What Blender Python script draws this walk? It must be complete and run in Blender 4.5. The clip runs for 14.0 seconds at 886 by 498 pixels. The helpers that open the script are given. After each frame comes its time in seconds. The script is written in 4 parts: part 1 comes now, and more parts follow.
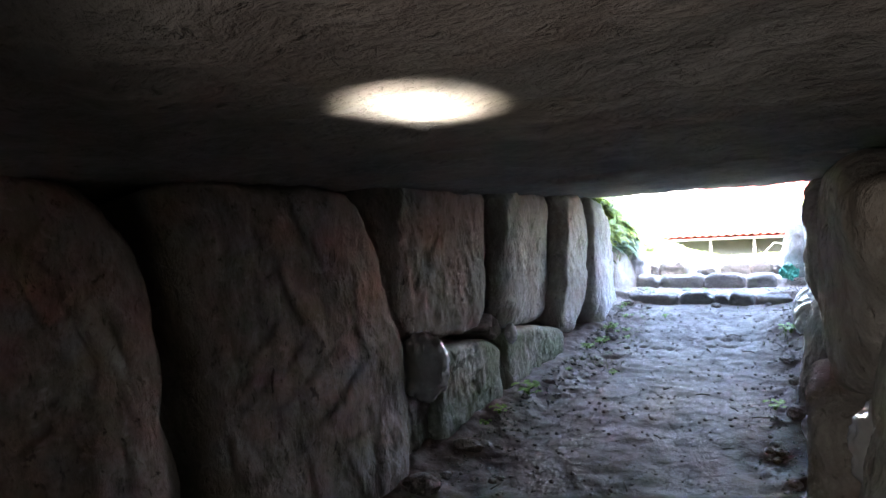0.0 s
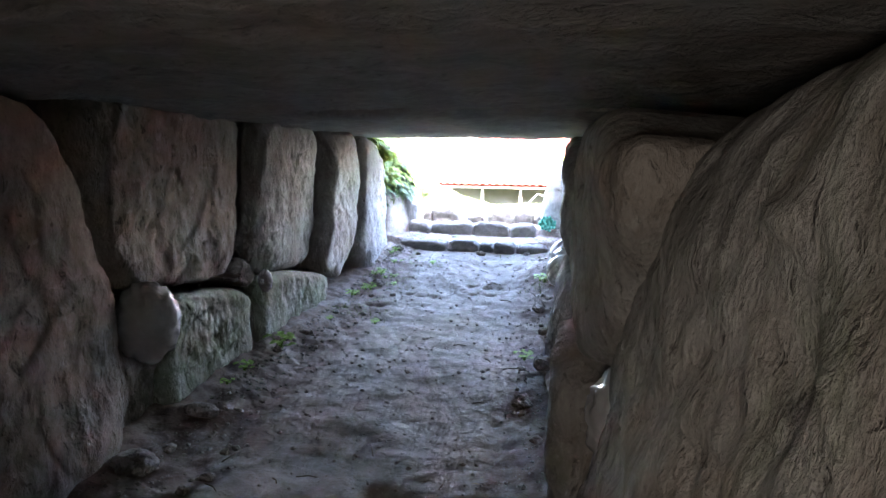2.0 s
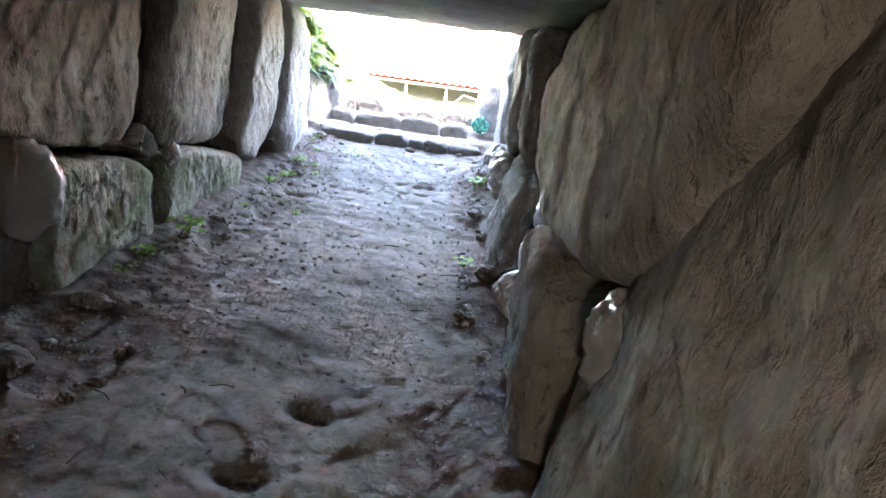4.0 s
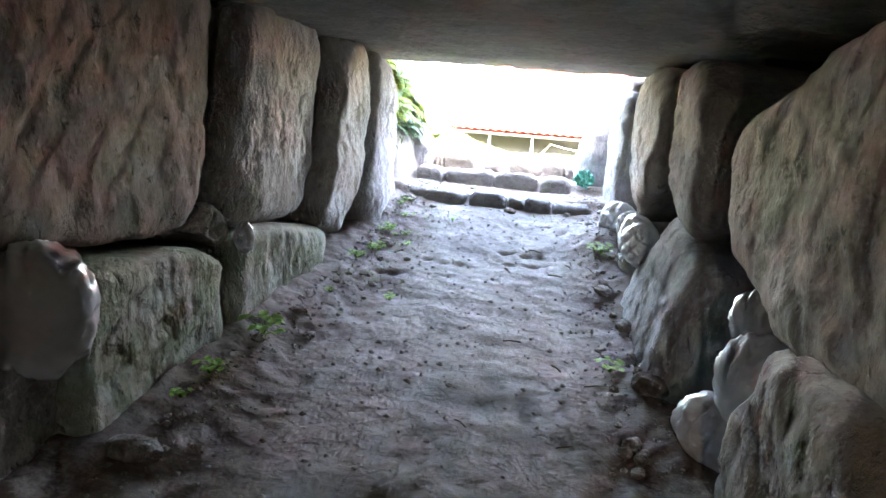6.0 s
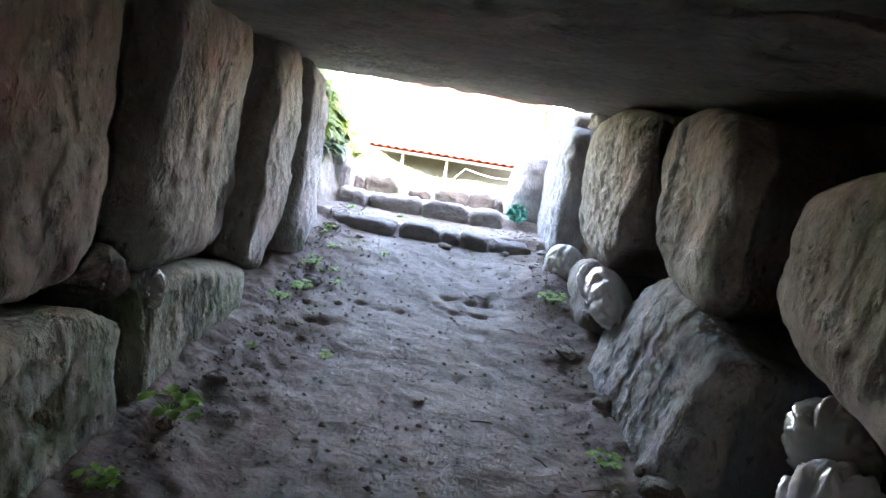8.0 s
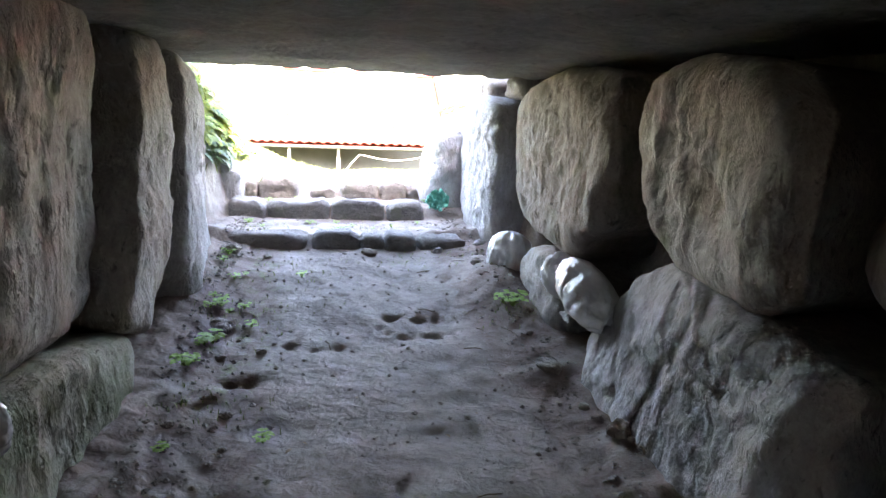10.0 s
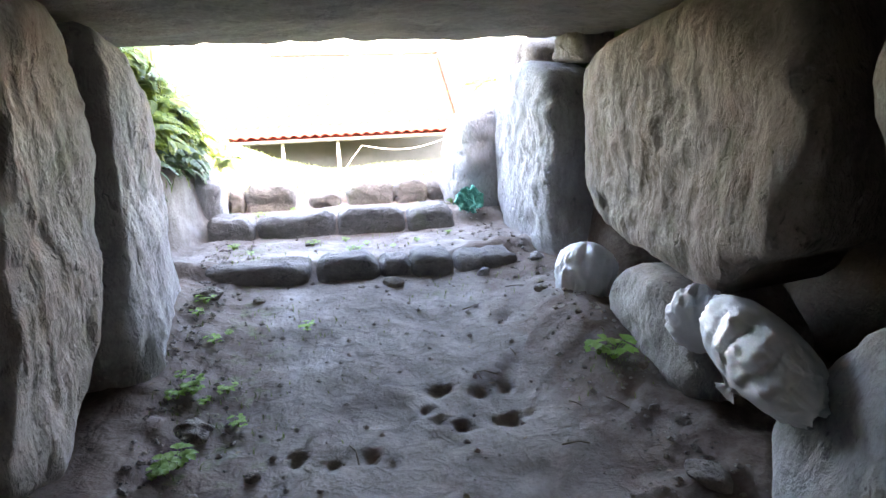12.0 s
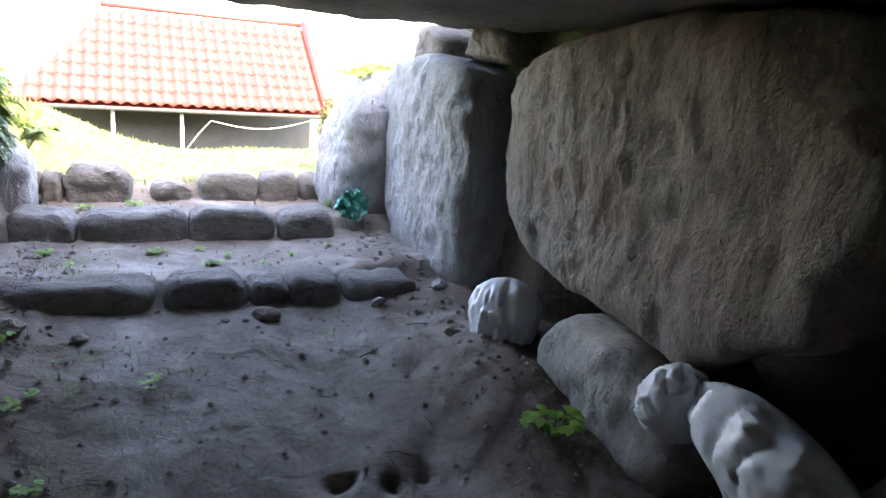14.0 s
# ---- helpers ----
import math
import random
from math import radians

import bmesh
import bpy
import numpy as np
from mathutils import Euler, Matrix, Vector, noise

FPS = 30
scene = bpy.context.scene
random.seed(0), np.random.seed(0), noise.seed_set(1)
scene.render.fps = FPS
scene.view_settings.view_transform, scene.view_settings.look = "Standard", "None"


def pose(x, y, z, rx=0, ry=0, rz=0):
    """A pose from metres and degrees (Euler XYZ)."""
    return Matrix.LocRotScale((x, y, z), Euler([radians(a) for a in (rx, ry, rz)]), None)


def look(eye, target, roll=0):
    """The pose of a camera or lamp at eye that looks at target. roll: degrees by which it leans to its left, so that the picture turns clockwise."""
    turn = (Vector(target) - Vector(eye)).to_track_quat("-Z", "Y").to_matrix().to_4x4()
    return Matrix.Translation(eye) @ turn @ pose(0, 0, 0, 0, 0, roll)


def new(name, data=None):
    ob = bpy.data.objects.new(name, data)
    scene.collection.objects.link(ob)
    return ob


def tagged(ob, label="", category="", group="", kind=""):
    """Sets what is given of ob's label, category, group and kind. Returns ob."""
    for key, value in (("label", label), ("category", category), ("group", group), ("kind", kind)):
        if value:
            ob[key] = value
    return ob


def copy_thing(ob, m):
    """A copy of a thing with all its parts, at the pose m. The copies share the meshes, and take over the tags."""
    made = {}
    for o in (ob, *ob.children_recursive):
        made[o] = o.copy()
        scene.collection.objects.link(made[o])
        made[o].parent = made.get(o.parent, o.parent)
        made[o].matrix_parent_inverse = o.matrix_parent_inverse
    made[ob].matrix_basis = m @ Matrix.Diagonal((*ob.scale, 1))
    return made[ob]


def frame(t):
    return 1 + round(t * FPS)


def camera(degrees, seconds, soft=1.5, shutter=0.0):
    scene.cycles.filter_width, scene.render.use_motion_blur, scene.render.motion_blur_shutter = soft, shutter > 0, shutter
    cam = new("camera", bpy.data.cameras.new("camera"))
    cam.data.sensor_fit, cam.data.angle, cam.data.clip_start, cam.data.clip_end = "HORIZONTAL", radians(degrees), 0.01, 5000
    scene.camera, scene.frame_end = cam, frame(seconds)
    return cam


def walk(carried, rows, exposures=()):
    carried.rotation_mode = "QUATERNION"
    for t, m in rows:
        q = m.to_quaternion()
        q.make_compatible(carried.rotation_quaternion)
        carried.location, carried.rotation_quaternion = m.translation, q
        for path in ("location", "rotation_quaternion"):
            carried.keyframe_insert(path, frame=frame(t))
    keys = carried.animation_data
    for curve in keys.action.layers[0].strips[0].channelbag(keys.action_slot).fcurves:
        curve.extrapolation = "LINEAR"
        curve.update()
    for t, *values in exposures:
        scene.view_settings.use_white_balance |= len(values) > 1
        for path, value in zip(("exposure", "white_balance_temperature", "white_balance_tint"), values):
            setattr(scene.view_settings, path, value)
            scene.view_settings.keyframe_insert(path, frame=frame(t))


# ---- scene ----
cam = camera(68.0, 14.0)
PATH = [
    (0, (0.442, -0.118, 1.377), (-0.516, 1.636, 1.302), -3.7),
    (0.5, (0.479, 0.134, 1.362), (-0.109, 2.037, 1.187), -0.7),
    (1, (0.354, 0.301, 1.342), (-0.002, 2.239, 0.996), 1.8),
    (1.5, (0.419, 0.32, 1.397), (-0.05, 2.247, 1.138), 1.2),
    (2, (0.449, 0.328, 1.381), (0.103, 2.278, 1.099), 0.7),
    (2.5, (0.341, 0.374, 1.325), (0.084, 2.317, 0.928), 2.9),
    (3, (0.264, 0.439, 1.299), (0.153, 2.368, 0.781), 6.5),
    (3.2, (0.261, 0.489, 1.283), (0.222, 2.413, 0.739), 7.9),
    (5.3, (-0.095, 1.292, 1.22), (-0.139, 3.214, 0.668), 6.8),
    (5.5, (-0.123, 1.397, 1.227), (-0.262, 3.343, 0.784), 4.7),
    (6, (-0.178, 1.596, 1.212), (-0.442, 3.531, 0.779), 4.5),
    (6.5, (-0.345, 1.723, 1.227), (-0.464, 3.682, 0.844), 6.6),
    (7, (-0.566, 1.772, 1.216), (-0.77, 3.727, 0.847), 8.0),
    (7.5, (-0.59, 1.914, 1.185), (-0.793, 3.844, 0.705), 9.7),
    (8, (-0.605, 2.191, 1.241), (-0.536, 4.159, 0.887), 9.3),
    (8.5, (-0.706, 2.335, 1.237), (-0.471, 4.298, 0.931), 4.8),
    (8.7, (-0.777, 2.382, 1.228), (-0.468, 4.335, 0.928), 3.8),
    (10.8, (-0.841, 3.392, 1.279), (-0.4, 5.294, 0.845), 1.5),
    (11, (-0.878, 3.509, 1.256), (-0.409, 5.405, 0.828), 1.0),
    (11.5, (-0.763, 3.882, 1.254), (-0.33, 5.786, 0.82), -1.2),
    (12, (-0.791, 4.172, 1.253), (-0.418, 6.085, 0.806), -2.3),
    (12.5, (-0.873, 4.456, 1.289), (-0.478, 6.362, 0.831), -1.2),
    (13, (-0.807, 4.844, 1.321), (-0.494, 6.775, 0.909), 0.2),
    (13.5, (-0.964, 4.895, 1.335), (-0.536, 6.83, 1.065), 1.7),
    (14, (-0.87, 4.869, 1.309), (-0.044, 6.624, 0.819), 4.1),
]
EXPOSURES = [
    (0.0, 6.4, 7000, 17), (2.0, 6.6, 7100, 18), (2.5, 6.25, 7200, 19), (3.0, 7.0, 7400, 19), (5.5, 6.95, 8100, 18), (7.5, 6.2, 8100, 19), (8.5, 6.0, 8200, 20), (11.0, 5.85, 8400, 21), (12.8, 5.05, 8300, 21), (13.5, 4.45, 8200, 20), (14.0, 4.5, 8000, 20),
]
walk(cam, [(t, look(eye, target, roll)) for t, eye, target, roll in PATH], EXPOSURES)

# ---- world, sun, exposure ----
SUN_UP, SUN_AZ = 49.0, 168.0      # degrees: height, and the bearing that the light comes from (0 is ahead, clockwise)
world = bpy.data.worlds.new("sky")
scene.world = world
world.use_nodes = True
wt = world.node_tree
sky = wt.nodes.new("ShaderNodeTexSky")
sky.sky_type, sky.sun_disc = "NISHITA", False
sky.sun_elevation, sky.sun_rotation = radians(SUN_UP), radians(SUN_AZ)
sky.air_density, sky.dust_density, sky.ozone_density = 1.0, 1.5, 1.0
wt.nodes["Background"].inputs["Strength"].default_value = 0.15
wt.links.new(sky.outputs["Color"], wt.nodes["Background"].inputs["Color"])
sun = new("sun", bpy.data.lights.new("sun", "SUN"))
sun.data.energy, sun.data.angle, sun.data.color = 1.3, radians(3), (1.0, 0.95, 0.88)
_a, _e = radians(SUN_AZ), radians(SUN_UP)
sun.matrix_basis = look((0, 0, 20), (-math.sin(_a) * math.cos(_e), -math.cos(_a) * math.cos(_e), 20 - math.sin(_e)))
# the torch carried into the chamber, as it shines on the ceiling at the start
torch = new("torch_light", bpy.data.lights.new("torch_light", "SPOT"))
torch.data.energy, torch.data.spot_size, torch.data.spot_blend = 7.0, radians(18), 1.0
torch.data.shadow_soft_size, torch.data.color = 0.05, (1.0, 1.0, 0.86)
torch.matrix_basis = look((0.05, 0.30, 0.98), (-0.14, 0.90, 1.6))
# added wide fill lamp, standing in for the carried torch's stray light on the boulder
fill_lamp = new("torch_fill", bpy.data.lights.new("torch_fill", "SPOT"))
fill_lamp.data.energy, fill_lamp.data.spot_size, fill_lamp.data.spot_blend = 0.5, radians(90), 1.0
fill_lamp.data.shadow_soft_size, fill_lamp.data.color = 0.12, (1.0, 1.0, 0.92)
fill_lamp.matrix_basis = look((0.1, -0.75, 1.15), (0.75, 1.3, 1.0))


# ---- materials ----
def material(name):
    m = bpy.data.materials.new(name)
    m.use_nodes = True
    nt = m.node_tree
    return m, nt, nt.nodes["Principled BSDF"]


def nd(nt, kind, **ins):
    n = nt.nodes.new("ShaderNode" + kind)
    for k, v in ins.items():
        n.inputs[k.replace("_", " ")].default_value = v
    return n


def coords(nt, scale=(1, 1, 1), offset=True):
    """Object coordinates, shifted by the object's random number, so that no two stones are alike."""
    tc = nt.nodes.new("ShaderNodeTexCoord")
    mp = nt.nodes.new("ShaderNodeMapping")
    mp.inputs["Scale"].default_value = scale
    nt.links.new(tc.outputs["Object"], mp.inputs["Vector"])
    if offset:
        oi = nt.nodes.new("ShaderNodeObjectInfo")
        mul = nt.nodes.new("ShaderNodeMath")
        mul.operation = "MULTIPLY"
        mul.inputs[1].default_value = 37.0
        nt.links.new(oi.outputs["Random"], mul.inputs[0])
        nt.links.new(mul.outputs[0], mp.inputs["Location"])
    return mp.outputs["Vector"]


def noise_tex(nt, vec, scale, detail=6.0, rough=0.6, dist=0.0):
    n = nd(nt, "TexNoise", Scale=scale, Detail=detail, Roughness=rough, Distortion=dist)
    nt.links.new(vec, n.inputs["Vector"])
    return n.outputs["Fac"]


def ramp(nt, fac, stops):
    r = nt.nodes.new("ShaderNodeValToRGB")
    el = r.color_ramp.elements
    while len(el) < len(stops):
        el.new(0.5)
    for e, (p, c) in zip(el, stops):
        e.position, e.color = p, (*c, 1)
    nt.links.new(fac, r.inputs["Fac"])
    return r.outputs["Color"]


def mix(nt, fac, a, b, mode="MIX"):
    m = nt.nodes.new("ShaderNodeMix")
    m.data_type, m.blend_type = "RGBA", mode
    for sock, v in ((m.inputs[0], fac), (m.inputs[6], a), (m.inputs[7], b)):
        if isinstance(v, (int, float)):
            sock.default_value = v
        elif isinstance(v, tuple):
            sock.default_value = (*v, 1)
        else:
            nt.links.new(v, sock)
    return m.outputs[2]


def bumps(nt, bsdf, *layers):
    last = None
    for height, strength, dist in layers:
        b = nd(nt, "Bump", Strength=strength, Distance=dist)
        nt.links.new(height, b.inputs["Height"])
        if last:
            nt.links.new(last, b.inputs["Normal"])
        last = b.outputs["Normal"]
    nt.links.new(last, bsdf.inputs["Normal"])


def stone_material(name, dark, mid, light, stain, moss, moss_at=(0.56, 0.7), stain_at=(0.5, 0.62), grain=(1, 1, 0.55), rough=0.85):
    m, nt, b = material(name)
    v = coords(nt)
    vs = coords(nt, grain)
    big = noise_tex(nt, v, 1.7, 5, 0.55, 0.4)
    wide = noise_tex(nt, vs, 2.4, 4, 0.6, 0.8)
    streak = noise_tex(nt, vs, 8.5, 8, 0.66, 0.5)
    lumps = noise_tex(nt, vs, 24, 6, 0.68, 0.2)
    fine = noise_tex(nt, v, 75, 3, 0.6)
    crack = nd(nt, "TexVoronoi", Scale=1.5)
    crack.feature = "DISTANCE_TO_EDGE"
    warp = nt.nodes.new("ShaderNodeVectorMath")
    warp.operation = "ADD"
    wn = nd(nt, "TexNoise", Scale=3.0, Detail=5.0, Roughness=0.65)
    nt.links.new(v, wn.inputs["Vector"])
    nt.links.new(vs, warp.inputs[0])
    nt.links.new(wn.outputs["Color"], warp.inputs[1])
    nt.links.new(warp.outputs[0], crack.inputs["Vector"])
    crk = ramp(nt, crack.outputs["Distance"], ((0.0, (0, 0, 0)), (0.012, (1, 1, 1))))
    holes = ramp(nt, noise_tex(nt, vs, 27, 4, 0.6, 0.6), ((0.30, (0, 0, 0)), (0.40, (1, 1, 1))))
    col = ramp(nt, streak, ((0.30, dark), (0.5, mid), (0.70, light)))
    col = mix(nt, 0.35, col, ramp(nt, wide, ((0.34, dark), (0.5, mid), (0.66, light))))
    col = mix(nt, 0.35, col, ramp(nt, lumps, ((0.3, dark), (0.52, mid), (0.70, light))))
    col = mix(nt, 0.12, col, ramp(nt, fine, ((0.33, dark), (0.67, light))))
    st = ramp(nt, big, ((stain_at[0], (0, 0, 0)), (stain_at[1], (1, 1, 1))))
    col = mix(nt, st, col, mix(nt, 0.36, col, stain))
    mo = ramp(nt, noise_tex(nt, v, 2.2, 6, 0.65, 0.6), ((moss_at[0], (0, 0, 0)), (moss_at[1], (0.8, 0.8, 0.8))))
    col = mix(nt, mo, col, mix(nt, 0.6, col, moss))
    spots = ramp(nt, noise_tex(nt, v, 13, 4, 0.55, 0.8), ((0.62, (0, 0, 0)), (0.70, (0.8, 0.8, 0.8))))
    col = mix(nt, spots, col, mix(nt, 0.45, col, light))
    col = mix(nt, mix(nt, 0.7, (0, 0, 0), mix(nt, 1.0, (1, 1, 1), holes, "SUBTRACT")), col, dark)
    nt.links.new(col, b.inputs["Base Color"])
    b.inputs["Roughness"].default_value = rough
    b.inputs["Specular IOR Level"].default_value = 0.3
    bumps(nt, b, (wide, 0.4, 0.04), (streak, 0.75, 0.035), (crk, 0.3, 0.012), (lumps, 1.0, 0.018), (holes, 0.7, 0.010), (fine, 0.5, 0.004))
    return m


GRANITE = stone_material("weathered_granite", (0.130, 0.117, 0.111), (0.325, 0.305, 0.286), (0.546, 0.520, 0.494), (0.221, 0.143, 0.098), (0.130, 0.182, 0.091))
GRANITE_BROWN = stone_material("brown_stained_granite", (0.105, 0.088, 0.074), (0.245, 0.215, 0.19), (0.40, 0.365, 0.33), (0.19, 0.13, 0.095), (0.14, 0.16, 0.10), stain_at=(0.42, 0.56))
GRANITE_GREEN = stone_material("algae_stained_granite", (0.117, 0.117, 0.098), (0.299, 0.299, 0.247), (0.494, 0.494, 0.429), (0.195, 0.143, 0.104), (0.117, 0.182, 0.078), moss_at=(0.44, 0.6))
GRANITE_PALE = stone_material("pale_granite", (0.156, 0.151, 0.151), (0.354, 0.349, 0.354), (0.520, 0.520, 0.520), (0.250, 0.187, 0.146), (0.156, 0.198, 0.125))
CEILING_STONE = stone_material("ceiling_granite", (0.115, 0.107, 0.104), (0.215, 0.202, 0.196), (0.34, 0.325, 0.318), (0.260, 0.195, 0.169), (0.221, 0.208, 0.156), grain=(0.8, 1, 1))
KERB_STONE = stone_material("kerb_stone", (0.06, 0.06, 0.06), (0.16, 0.155, 0.148), (0.32, 0.31, 0.295), (0.14, 0.105, 0.075), (0.11, 0.14, 0.07), grain=(0.6, 1, 1))
SMALL_STONE = stone_material("small_stone", (0.091, 0.078, 0.072), (0.208, 0.182, 0.156), (0.416, 0.377, 0.338), (0.195, 0.130, 0.091), (0.156, 0.182, 0.104))


def ground_material():
    m, nt, b = material("trodden_earth")
    v = coords(nt, offset=False)
    big = noise_tex(nt, v, 1.1, 5, 0.6, 0.6)
    midn = noise_tex(nt, v, 5, 8, 0.66, 0.6)
    fine = noise_tex(nt, v, 48, 5, 0.7)
    col = ramp(nt, midn, ((0.3, (0.095, 0.078, 0.066)), (0.5, (0.185, 0.157, 0.137)), (0.72, (0.32, 0.29, 0.262))))
    rd = nt.nodes.new("ShaderNodeAttribute")
    rd.attribute_name = "loose"
    radd = nt.nodes.new("ShaderNodeMath")
    radd.operation = "ADD"
    nt.links.new(rd.outputs["Fac"], radd.inputs[0])
    nt.links.new(big, radd.inputs[1])
    red = ramp(nt, radd.outputs[0], ((0.62, (0, 0, 0)), (0.85, (1, 1, 1))))
    col = mix(nt, red, col, mix(nt, 0.85, col, (0.105, 0.062, 0.042)))
    col = mix(nt, 0.22, col, ramp(nt, fine, ((0.3, (0.10, 0.085, 0.07)), (0.7, (0.36, 0.335, 0.31)))))
    pale = ramp(nt, noise_tex(nt, v, 2.3, 6, 0.6, 0.8), ((0.53, (0, 0, 0)), (0.72, (0.55, 0.55, 0.55))))
    col = mix(nt, pale, col, (0.38, 0.37, 0.355))
    at = nt.nodes.new("ShaderNodeAttribute")
    at.attribute_name = "grass"
    add = nt.nodes.new("ShaderNodeMath")
    add.operation = "ADD"
    nt.links.new(at.outputs["Fac"], add.inputs[0])
    nt.links.new(noise_tex(nt, v, 9, 6, 0.7), add.inputs[1])
    g = ramp(nt, add.outputs[0], ((0.72, (0, 0, 0)), (0.95, (1, 1, 1))))
    col = mix(nt, g, col, ramp(nt, fine, ((0.3, (0.06, 0.10, 0.03)), (0.7, (0.17, 0.21, 0.08)))))
    nt.links.new(col, b.inputs["Base Color"])
    b.inputs["Roughness"].default_value = 0.8
    b.inputs["Specular IOR Level"].default_value = 0.35
    bumps(nt, b, (midn, 0.5, 0.03), (noise_tex(nt, v, 17, 5, 0.6, 0.6), 0.6, 0.018), (fine, 0.5, 0.005))
    return m


EARTH = ground_material()


def plain_material(name, a, b_, scale, rough=0.6, metal=0.0, bump=0.3, dist=0.01, translucent=0.0, island=False):
    m, nt, b = material(name)
    v = coords(nt)
    n = noise_tex(nt, v, scale, 6, 0.65)
    fac = n
    if island:
        geo = nt.nodes.new("ShaderNodeNewGeometry")
        fac = geo.outputs["Random Per Island"]
    nt.links.new(ramp(nt, fac, ((0.25, a), (0.75, b_))), b.inputs["Base Color"])
    b.inputs["Roughness"].default_value, b.inputs["Metallic"].default_value = rough, metal
    bumps(nt, b, (n, bump, dist))
    if translucent:
        tr = nt.nodes.new("ShaderNodeBsdfTranslucent")
        tr.inputs["Color"].default_value = (*b_, 1)
        mx = nt.nodes.new("ShaderNodeMixShader")
        mx.inputs[0].default_value = translucent
        out = nt.nodes["Material Output"]
        nt.links.new(b.outputs[0], mx.inputs[1])
        nt.links.new(tr.outputs[0], mx.inputs[2])
        nt.links.new(mx.outputs[0], out.inputs["Surface"])
    return m


BAG_PLASTIC = plain_material("white_woven_plastic", (0.58, 0.59, 0.62), (0.80, 0.81, 0.84), 9, rough=0.34, bump=0.2, dist=0.006)
BAG_DIRTY = plain_material("dirty_grey_plastic", (0.34, 0.34, 0.33), (0.58, 0.58, 0.59), 5, rough=0.16, bump=0.15, dist=0.008)
LEAF_BRIGHT = plain_material("fresh_leaf", (0.13, 0.30, 0.04), (0.24, 0.42, 0.07), 30, rough=0.5, translucent=0.35)
LEAF_FERN = plain_material("fern_leaf", (0.10, 0.18, 0.03), (0.34, 0.40, 0.07), 30, rough=0.5, translucent=0.3, island=True)
LEAF_DARK = plain_material("dark_leaf", (0.03, 0.075, 0.025), (0.09, 0.15, 0.05), 30, rough=0.5, translucent=0.2, island=True)
BLADE = plain_material("grass_blade", (0.10, 0.16, 0.04), (0.28, 0.32, 0.12), 30, rough=0.6, translucent=0.3, island=True)
DRY = plain_material("dry_leaf", (0.16, 0.10, 0.05), (0.42, 0.36, 0.28), 30, rough=0.8, island=True)
TWIG = plain_material("twig_bark", (0.07, 0.05, 0.035), (0.22, 0.17, 0.12), 40, rough=0.85, island=True)
TILE = plain_material("red_clay_tile", (0.20, 0.022, 0.016), (0.29, 0.04, 0.028), 9, rough=0.5)
# grey boards coloured near-black, so the wall's shade is in the colour
PLASTER = plain_material("weatherboard_in_shade", (0.05, 0.048, 0.046), (0.085, 0.08, 0.075), 3, rough=0.85)
POST_PAINT = plain_material("white_painted_steel", (0.66, 0.66, 0.62), (0.80, 0.80, 0.77), 8, rough=0.5)
HOSE = plain_material("pale_hose", (0.55, 0.54, 0.48), (0.70, 0.69, 0.63), 8, rough=0.5)
NET = plain_material("green_plastic_net", (0.03, 0.30, 0.22), (0.10, 0.46, 0.36), 20, rough=0.55)
HEDGE_LEAF = plain_material("hedge_leaf", (0.09, 0.09, 0.03), (0.22, 0.20, 0.08), 30, rough=0.6, translucent=0.2, island=True)


# ---- small tools ----
def part(name, bm, mat, parent=None, label="", smooth=True):
    me = bpy.data.meshes.new(name)
    bm.to_mesh(me)
    bm.free()
    me.materials.append(mat)
    if smooth:
        me.polygons.foreach_set("use_smooth", [True] * len(me.polygons))
    ob = new(name, me)
    if parent:
        ob.parent = parent
        ob.matrix_parent_inverse = parent.matrix_basis.inverted()
    if label:
        tagged(ob, label)
    return ob


def empty(name, x, y, z):
    ob = new(name)
    ob.matrix_basis = pose(x, y, z)
    return ob


def box(bm, x0, x1, y0, y1, z0, z1, bevel=0.0):
    m = Matrix.Translation(((x0 + x1) / 2, (y0 + y1) / 2, (z0 + z1) / 2)) @ Matrix.Diagonal((x1 - x0, y1 - y0, z1 - z0, 1))
    made = bmesh.ops.create_cube(bm, size=1, matrix=m)
    if bevel:
        edges = {e for v in made["verts"] for e in v.link_edges}
        bmesh.ops.bevel(bm, geom=list(edges), offset=bevel, segments=2, affect="EDGES")


def smoothstep(a, b, v):
    t = min(1.0, max(0.0, (v - a) / (b - a)))
    return t * t * (3 - 2 * t)


def fbm(p, octaves=4):
    s, a = 0.0, 1.0
    p = Vector(p)
    for _ in range(octaves):
        s += a * noise.noise(p)
        a *= 0.5
        p = p * 2.03
    return s


def ridged(p, octaves=3):
    s, a = 0.0, 1.0
    p = Vector(p)
    for _ in range(octaves):
        s += a * (1 - 2 * abs(noise.noise(p)))
        a *= 0.5
        p = p * 2.1
    return s


def tube(bm, pts, r, n=8):
    pts = [Vector(p) for p in pts]
    rings = []
    for i, p in enumerate(pts):
        d = (pts[min(i + 1, len(pts) - 1)] - pts[max(i - 1, 0)]).normalized()
        u = d.cross(Vector((0.13, 0.2, 0.97))).normalized()
        w = d.cross(u)
        rr = r[i] if isinstance(r, (list, tuple)) else r
        rings.append([bm.verts.new(p + rr * (math.cos(k * math.tau / n) * u + math.sin(k * math.tau / n) * w)) for k in range(n)])
    for a, b in zip(rings, rings[1:]):
        for k in range(n):
            bm.faces.new((a[k], a[(k + 1) % n], b[(k + 1) % n], b[k]))
    bm.faces.new(rings[0][::-1])
    bm.faces.new(rings[-1])


